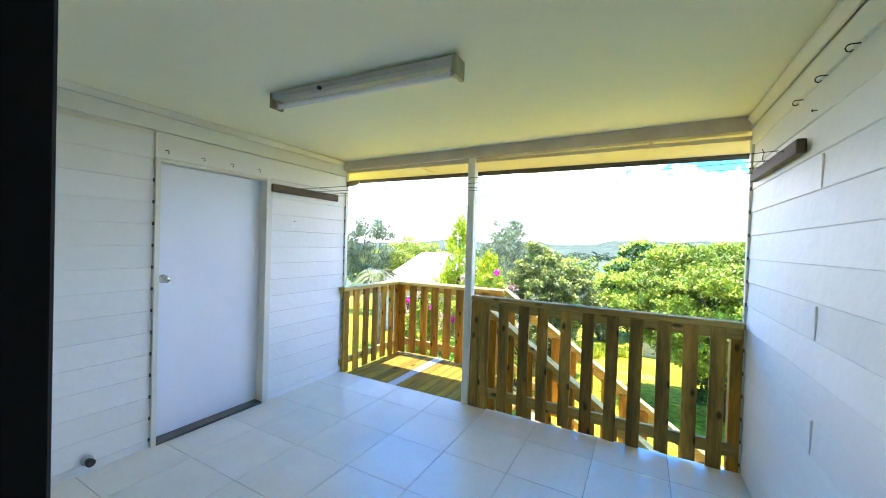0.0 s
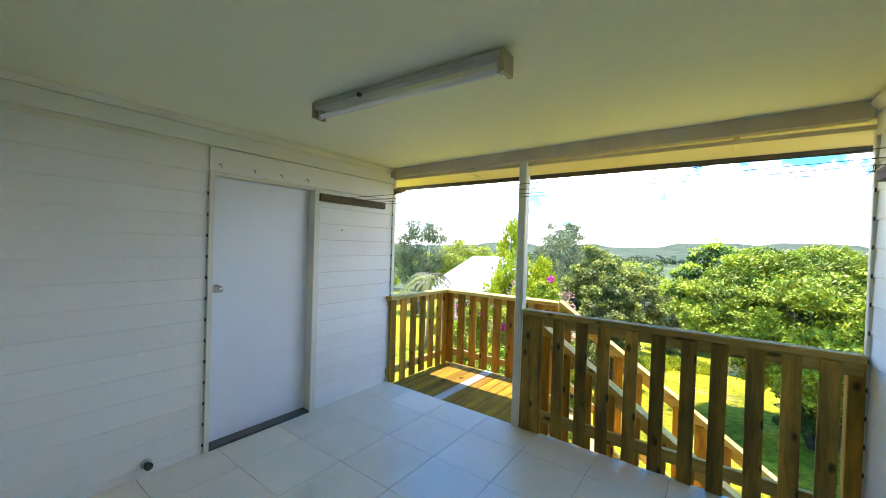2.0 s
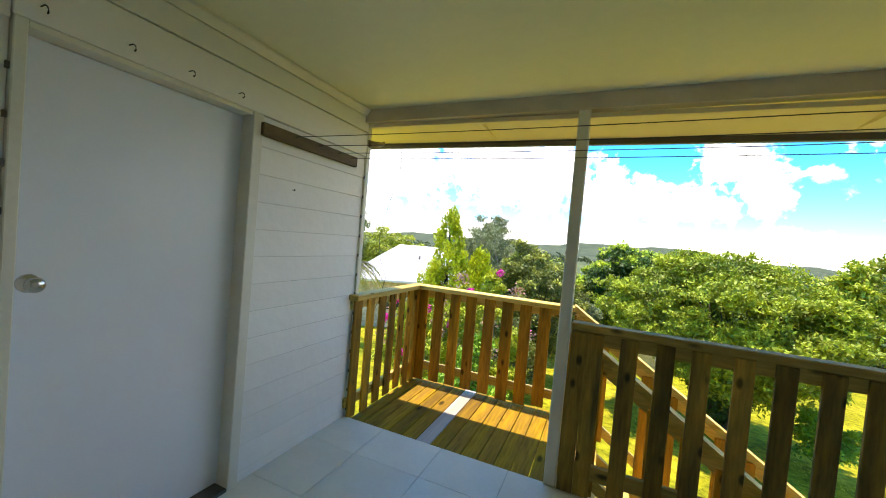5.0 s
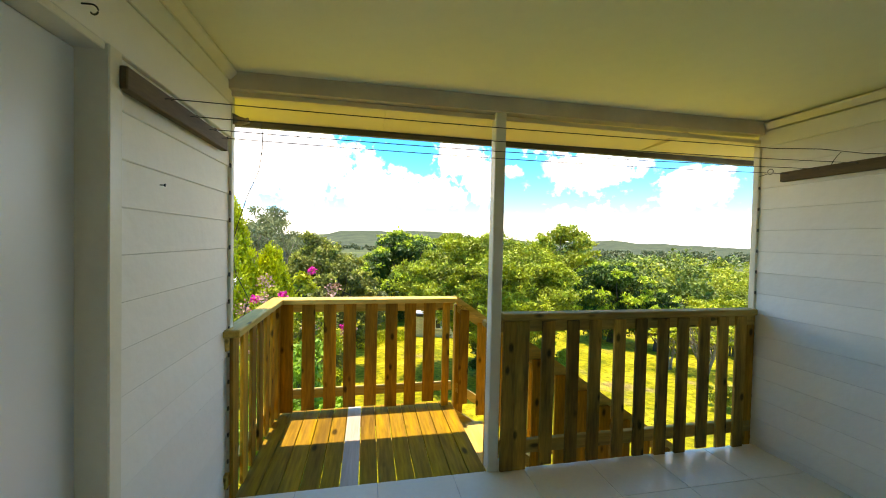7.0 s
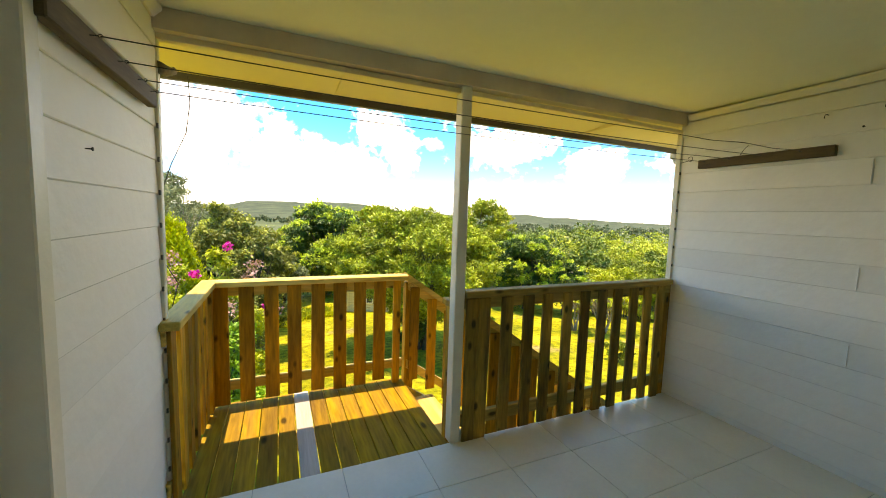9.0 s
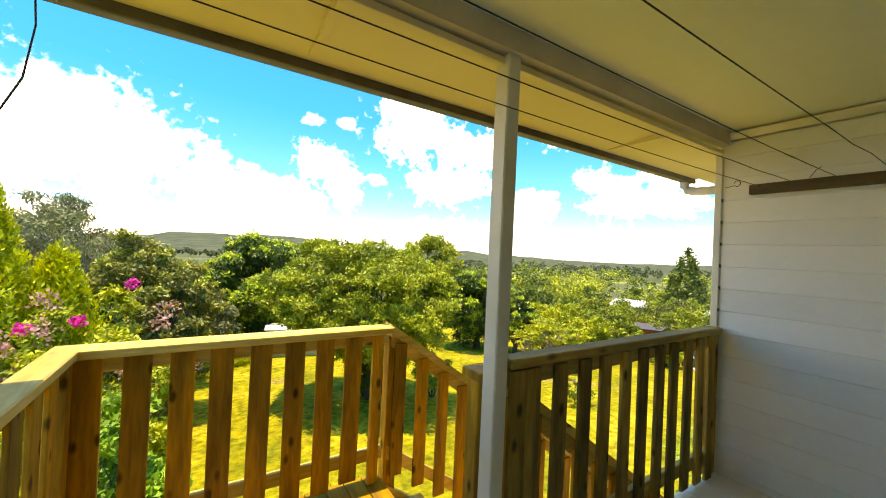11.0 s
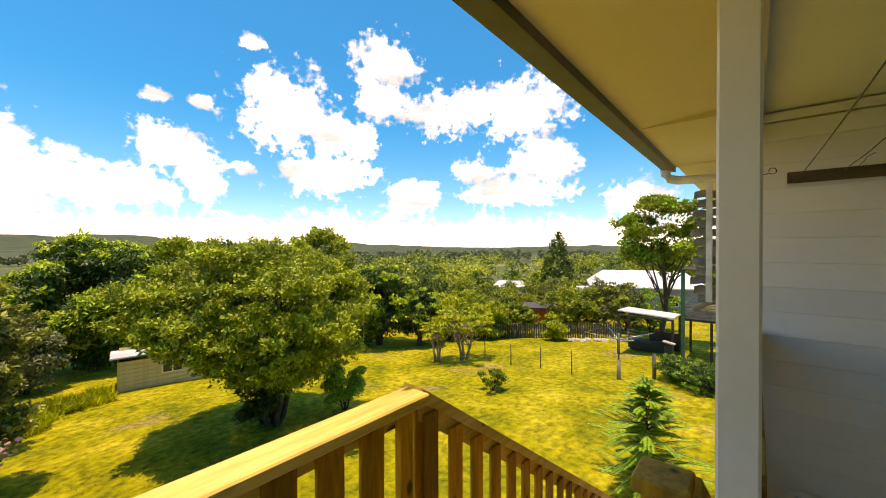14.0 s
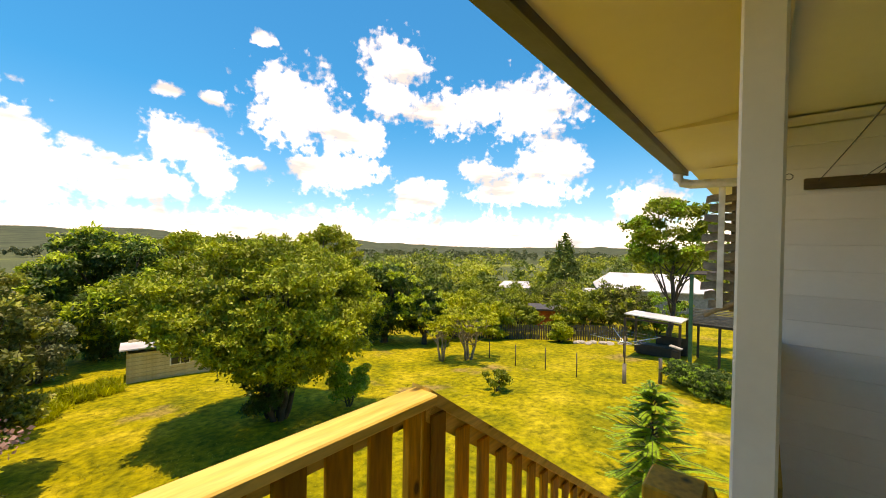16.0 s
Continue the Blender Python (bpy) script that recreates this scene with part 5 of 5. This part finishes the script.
# ---------------------------------------------------------------- yard structures
def gable_house(name, label, x, y, turn, sx, sy, wall_z, ridge, wall_mat, roof_mat, windows=(), overhang=0.4, hip=0.0, group="far houses"):
    """A small house: four walls, a pitched roof with eaves, and windows on its near side (offset, sill, width, height)."""
    z = ground_z(x, y) - 0.3
    thing = tagged(empty(name, (x, y, z)), label, "house", group)
    thing.rotation_euler = (0, 0, radians(turn))
    h = wall_z - z
    for a, b, c, d in ((-sx / 2, sx / 2, -sy / 2, -sy / 2 + 0.15), (-sx / 2, sx / 2, sy / 2 - 0.15, sy / 2), (-sx / 2, -sx / 2 + 0.15, -sy / 2 + 0.15, sy / 2 - 0.15), (sx / 2 - 0.15, sx / 2, -sy / 2 + 0.15, sy / 2 - 0.15)):
        block("wall", thing, a, b, c, d, 0, h, wall_mat, 0.0)
    ox, oy, k = sx / 2 + overhang, sy / 2 + overhang, ridge - z
    rx = ox - hip
    v = [(-ox, -oy, h), (ox, -oy, h), (ox, oy, h), (-ox, oy, h), (-rx, 0, k), (rx, 0, k)]
    v += [(a, b, c - 0.12) for a, b, c in v]
    part("roof", mesh_from("roof", v, [(0, 1, 5, 4), (2, 3, 4, 5), (1, 2, 5), (3, 0, 4), (6, 10, 11, 7), (8, 11, 10, 9), (7, 11, 8), (9, 10, 6),
         (0, 6, 7, 1), (1, 7, 8, 2), (2, 8, 9, 3), (3, 9, 6, 0)], roof_mat), thing)
    for wx, sill, ww, wh in windows:
        win = block("window", thing, wx - ww / 2, wx + ww / 2, -sy / 2 - 0.03, -sy / 2 - 0.002, sill, sill + wh, M_PAINT, 0.0)
        pane = part("pane", box_mesh(ww - 0.12, 0.02, wh - 0.12, M_GLASS, 0.0, "pane"), win)
        pane.location = (0, -0.012, 0)
    return thing


gable_house("far_house", "long grey house with a bright white roof beyond the trees", 42.6, 12.8, -68, 10.0, 7.0, -2.6, -1.1, M_WALL_G, M_ROOF_W, ((-3, 1.2, 1.4, 1.1), (2, 1.2, 1.4, 1.1)), hip=1.5)
gable_house("far_house", "small pale outbuilding beside the white-roofed house", 40.0, 19.4, -60, 3.4, 3.0, -3.3, -3.0, M_WALL_C, M_ROOF_W, ((0, 1.0, 0.8, 0.7),))
gable_house("far_house", "distant house with a tan hipped roof", 32.0, 37.6, -40, 4.4, 4.2, -5.0, -3.9, M_WALL_C, M_ROOF_T, (), hip=1.9)
gable_house("far_house", "distant low pale house among trees", 62.0, 40.0, -55, 6.0, 4.0, -6.2, -5.2, M_WALL_C, M_ROOF_W, ((0, 1.0, 1.2, 1.0),), hip=1.0)
gable_house("neighbour_house", "cream house with a bright white hipped roof behind the garden", -12.0, 22.2, 32, 6.6, 6.0, -1.0, 0.9, M_WALL_C, M_ROOF_W, ((-1.6, 1.5, 1.2, 1.1), (1.4, 1.5, 1.2, 1.1)), hip=2.6, overhang=0.5)
part("flue", tube("flue", [(0, -1.4, 3.2), (0, -1.4, 4.6)], 0.07, M_GUTTER, 10), bpy.data.objects["neighbour_house"], "thin dark flue pipe")
gable_house("orange_shed", "small rusty orange shed with a dark flat roof", 24.9, 16.2, -60, 2.0, 1.6, -3.1, -2.85, M_ORANGE, M_GUTTER, ())

# Cream slab cubby hut under the trees.
hx, hy = 1.75, 22.4
hut = tagged(empty("garden_hut", (hx, hy, ground_z(hx, hy))), "low cream slab hut with a white skillion roof under the trees", "hut")
hut.rotation_euler = (0, 0, radians(-9))
for k in range(8):
    block("slab_board", hut, -1.3, 1.9, -0.93, -0.87, 0.155 * k, 0.155 * k + 0.148, M_SHED, 0.012)
    block("slab_board", hut, -1.3, -1.24, -0.87, 0.9, 0.155 * k, 0.155 * k + 0.148, M_SHED, 0.012)
block("wall", hut, -1.24, 1.9, 0.84, 0.9, 0, 1.4, M_SHED, 0.0)
block("wall", hut, 1.84, 1.9, -0.87, 0.84, 0, 1.3, M_SHED, 0.0)
roof_part = part("roof", box_mesh(3.6, 2.3, 0.05, M_ROOF_W, 0.0, "roof"), hut, m=pose(0.3, 0, 1.34, -5, 0, 0))
win = block("window", hut, 0.05, 0.75, -0.955, -0.93, 0.55, 1.1, M_PAINT, 0.003)
for dx in (-0.165, 0.165):
    pane = part("pane", box_mesh(0.28, 0.02, 0.47, M_GLASS, 0.0, "pane"), win)
    pane.location = (dx, -0.008, 0)


def yard_post(name, label, x, y, h, r, mat=M_GREYWOOD, group="fence posts"):
    ob = new(name, tube(name, [(0, 0, -0.2), (0.01, 0, h * 0.5), (0.0, 0.012, h)], [r, r * 0.95, r * 0.85], mat, 8))
    ob.location = (x, y, ground_z(x, y))
    return tagged(ob, label, "post", group)


for x, y in ((12.42, 10.34), (12.07, 8.86), (12.2, 11.66), (12.73, 13.4)):
    yard_post("fence_post", "thin rusty steel fence post on the lawn", x, y, 0.95, 0.025, M_GUTTER)
yard_post("stump_post", "short weathered timber post beside the hedge", 13.1, 6.15, 0.95, 0.07)

# Rotary clothesline.
hoist = tagged(empty("rotary_clothesline", (12.32, 7.18, ground_z(12.32, 7.18))), "old rotary clothesline on a weathered pole", "clothesline")
part("pole", tube("pole", [(0, 0, -0.2), (0, 0, 0.75)], [0.075, 0.065], M_GREYWOOD, 9), hoist, "weathered timber lower pole")
part("mast", tube("mast", [(0, 0, 0.7), (0, 0, 1.75)], 0.03, M_GREYWOOD, 9), hoist)
for k in range(4):
    a = radians(35 + 90 * k)
    part("arm", tube("arm", [(0, 0, 1.5), (1.25 * math.cos(a), 1.25 * math.sin(a), 1.78)], 0.016, M_CHROME, 7), hoist)
    for d in (0.6, 0.9, 1.2):
        b = radians(35 + 90 * (k + 1))
        z = 1.5 + 0.28 * d / 1.25
        part("line", tube("line", [(d * math.cos(a), d * math.sin(a), z), (d * math.cos(b), d * math.sin(b), z)], 0.0045, M_CHROME, 4), hoist)

# Back fence of palings.
fence = tagged(empty("back_fence", (0, 0, 0)), "weathered grey paling fence along the back of the lawn", "fence")
fa, fb = Vector((16.6, 18.6, 0)), Vector((22.0, 9.6, 0))
pal = box_mesh(0.1, 0.02, 0.95, M_FENCE, 0.003, "paling")
run = fb - fa
for k in range(76):
    p = fa + run * (k / 75)
    part("paling", pal, fence, m=pose(p.x, p.y, ground_z(p.x, p.y) + 0.45 + random.uniform(-0.05, 0.05), 0, random.uniform(-3, 3), math.degrees(math.atan2(run.y, run.x))))
for k in range(10):
    p, q = fa + run * (k / 10), fa + run * ((k + 1) / 10)
    part("fence_rail", tube("fence_rail", [(p.x, p.y + 0.03, ground_z(p.x, p.y) + 0.6), (q.x, q.y + 0.03, ground_z(q.x, q.y) + 0.6)], 0.03, M_GREYWOOD, 6), fence)
rng0 = random.Random(5)
for k in range(14):
    f = k / 13
    x, y = 19.4 + 1.6 * f + rng0.uniform(-0.2, 0.2), 11.6 - 2.4 * f + rng0.uniform(-0.25, 0.25)
    bm = bmesh.new()
    bmesh.ops.create_icosphere(bm, subdivisions=2, radius=0.19)
    for v in bm.verts:
        v.co = Vector((v.co.x * 1.2, v.co.y, v.co.z * 0.6)) * (1 + 0.35 * noise.noise(v.co * 6 + Vector((k * 5, 0, 0))))
    me = bpy.data.meshes.new("border_rock")
    bm.to_mesh(me)
    bm.free()
    me.materials.append(M_CONCRETE)
    ob = new("border_rock", me)
    ob.location = (x, y, ground_z(x, y) + 0.05)
    tagged(ob, "pale rounded border rock on the lawn edge", "rock", "border rocks")

# Open shelter with a pale flat roof.
sx0, sy0 = 18.2, 7.3
zg = ground_z(sx0, sy0)
shelter = tagged(empty("garden_shelter", (sx0, sy0, zg)), "dark open garden shelter with a pale flat roof", "shelter")
part("roof", box_mesh(2.1, 2.4, 0.05, M_ROOF_W, 0.0, "roof"), shelter, m=pose(0, 0, 2.0, 3, 3, 0))
for dx, dy in ((-1.05, -1.15), (-1.05, 1.15), (1.05, -1.15), (1.05, 1.15)):
    block("post", shelter, dx - 0.05, dx + 0.05, dy - 0.05, dy + 0.05, -0.2, 1.92, M_DARK, 0.0)
block("bench", shelter, 0.1, 0.7, -0.9, 0.9, 0.0, 0.5, M_DARK, 0.02)
# Dark panel that stands in for the shade under the roof.
block("back_panel", shelter, 1.0, 1.04, -1.1, 0.2, 0.0, 0.9, M_DARK, 0.0)
block("fascia", shelter, -1.08, -1.05, -1.18, 1.18, 1.86, 1.94, M_DARK, 0.0)
letter = tagged(empty("barbecue_stand", (16.2, 6.15, ground_z(16.2, 6.15))), "dark barbecue stand with a pale panel on the lawn", "barbecue")
block("stand", letter, -0.16, 0.16, -0.16, 0.16, -0.05, 0.75, M_DARK, 0.02)
part("panel", box_mesh(0.5, 0.45, 0.06, M_CONCRETE, 0.01, "panel"), letter, "pale tilted panel", pose(0, 0, 0.9, 12, 8, 0))

# Neighbouring high deck on green and dark posts.
gx, gy = 16.7, 5.7
zg = ground_z(gx, gy)
deck = tagged(empty("high_deck", (gx, gy, zg)), "neighbouring raised deck on green and dark posts with slatted sides", "deck")
block("corner_post", deck, -0.07, 0.07, -0.07, 0.07, -0.3, 4.05, M_GREEN, 0.006, "green painted steel post")
for dx, dy in ((0.3, -1.0), (0.6, -2.2), (2.6, 0), (2.6, -2.2)):
    block("post", deck, dx - 0.05, dx + 0.05, dy - 0.05, dy + 0.05, -0.3, 1.9, M_DARK, 0.004)
block("deck_floor", deck, 0.0, 3.0, -2.6, 0.1, 1.84, 1.94, M_DARK, 0.004)
for k in range(10):
    block("slat", deck, -0.02, 0.01, -2.6, -0.07, 1.95 + 0.066 * k, 1.95 + 0.066 * k + 0.045, M_GREYWOOD, 0.003)
block("roof_edge", deck, -0.12, 3.0, -2.6, 0.12, 4.05, 4.09, M_DARK, 0.004)

# Timber louvre screen on the room's front wall.
screen = tagged(empty("louvre_screen", (2.5, 3.33, 0)), "weathered timber louvre screen with a white upright on the house front", "screen")
for k in range(12):
    z = 1.02 + 0.105 * k
    n = 8
    verts, faces = [], []
    for j in range(n + 1):
        y = 0.03 + (0.44 + 0.07 * ((k * 7) % 5) / 4) * j / n
        w = 0.018 * math.sin(j * 1.9 + k * 1.3)
        verts += [(-0.05 + w, y, -0.045 + w * 0.7), (-0.01 + w, y, -0.05 + w * 0.7), (0.05 + w, y, 0.025 + w * 0.7), (0.02 + w, y, 0.035 + w * 0.7)]
    for j in range(n):
        a, b = 4 * j, 4 * j + 4
        for i in range(4):
            faces.append((a + i, a + (i + 1) % 4, b + (i + 1) % 4, b + i))
    faces += [(3, 2, 1, 0), (4 * n, 4 * n + 1, 4 * n + 2, 4 * n + 3)]
    part("slat", mesh_from("slat", verts, faces, M_SLAT), screen, m=Matrix.Translation((0, 0, z)))
block("upright", screen, -0.115, -0.07, 0.335, 0.39, 1.0, 2.30, M_PVC, 0.003, "pale painted upright")
block("upright", screen, 0.07, 0.11, 0.25, 0.29, 0.95, 2.30, M_SLAT, 0.003)
part("brace", tube("brace", [(-0.06, 0.02, 1.22), (-0.06, 0.50, 0.90)], 0.028, M_SLAT, 6), screen)

# ---------------------------------------------------------------- floor tiles, last
x_lines = [-1.578 + TILE_STEP * k for k in range(-4, 6)]
y_lines = [2.475 + TILE_STEP * k for k in range(-6, 3)]
xs = [XL - 0.02] + [x for x in x_lines if XL < x < XR] + [XR + 0.02]
ys = [YB - 0.14] + [y for y in y_lines if YB - 0.1 < y < YF - 0.05] + [YF]
GAP = 0.0011
for i in range(len(xs) - 1):
    for j in range(len(ys) - 1):
        a, b, c, d = xs[i] + GAP, xs[i + 1] - GAP, ys[j] + GAP, ys[j + 1] - GAP
        me, m = span(a, b, c, d, -0.008, 0.0, M_TILE, 0.0015, "tile")
        tile = new("tile", me)
        tile.parent = floor
        tile.matrix_parent_inverse = floor.matrix_world.inverted()
        tile.matrix_basis = m
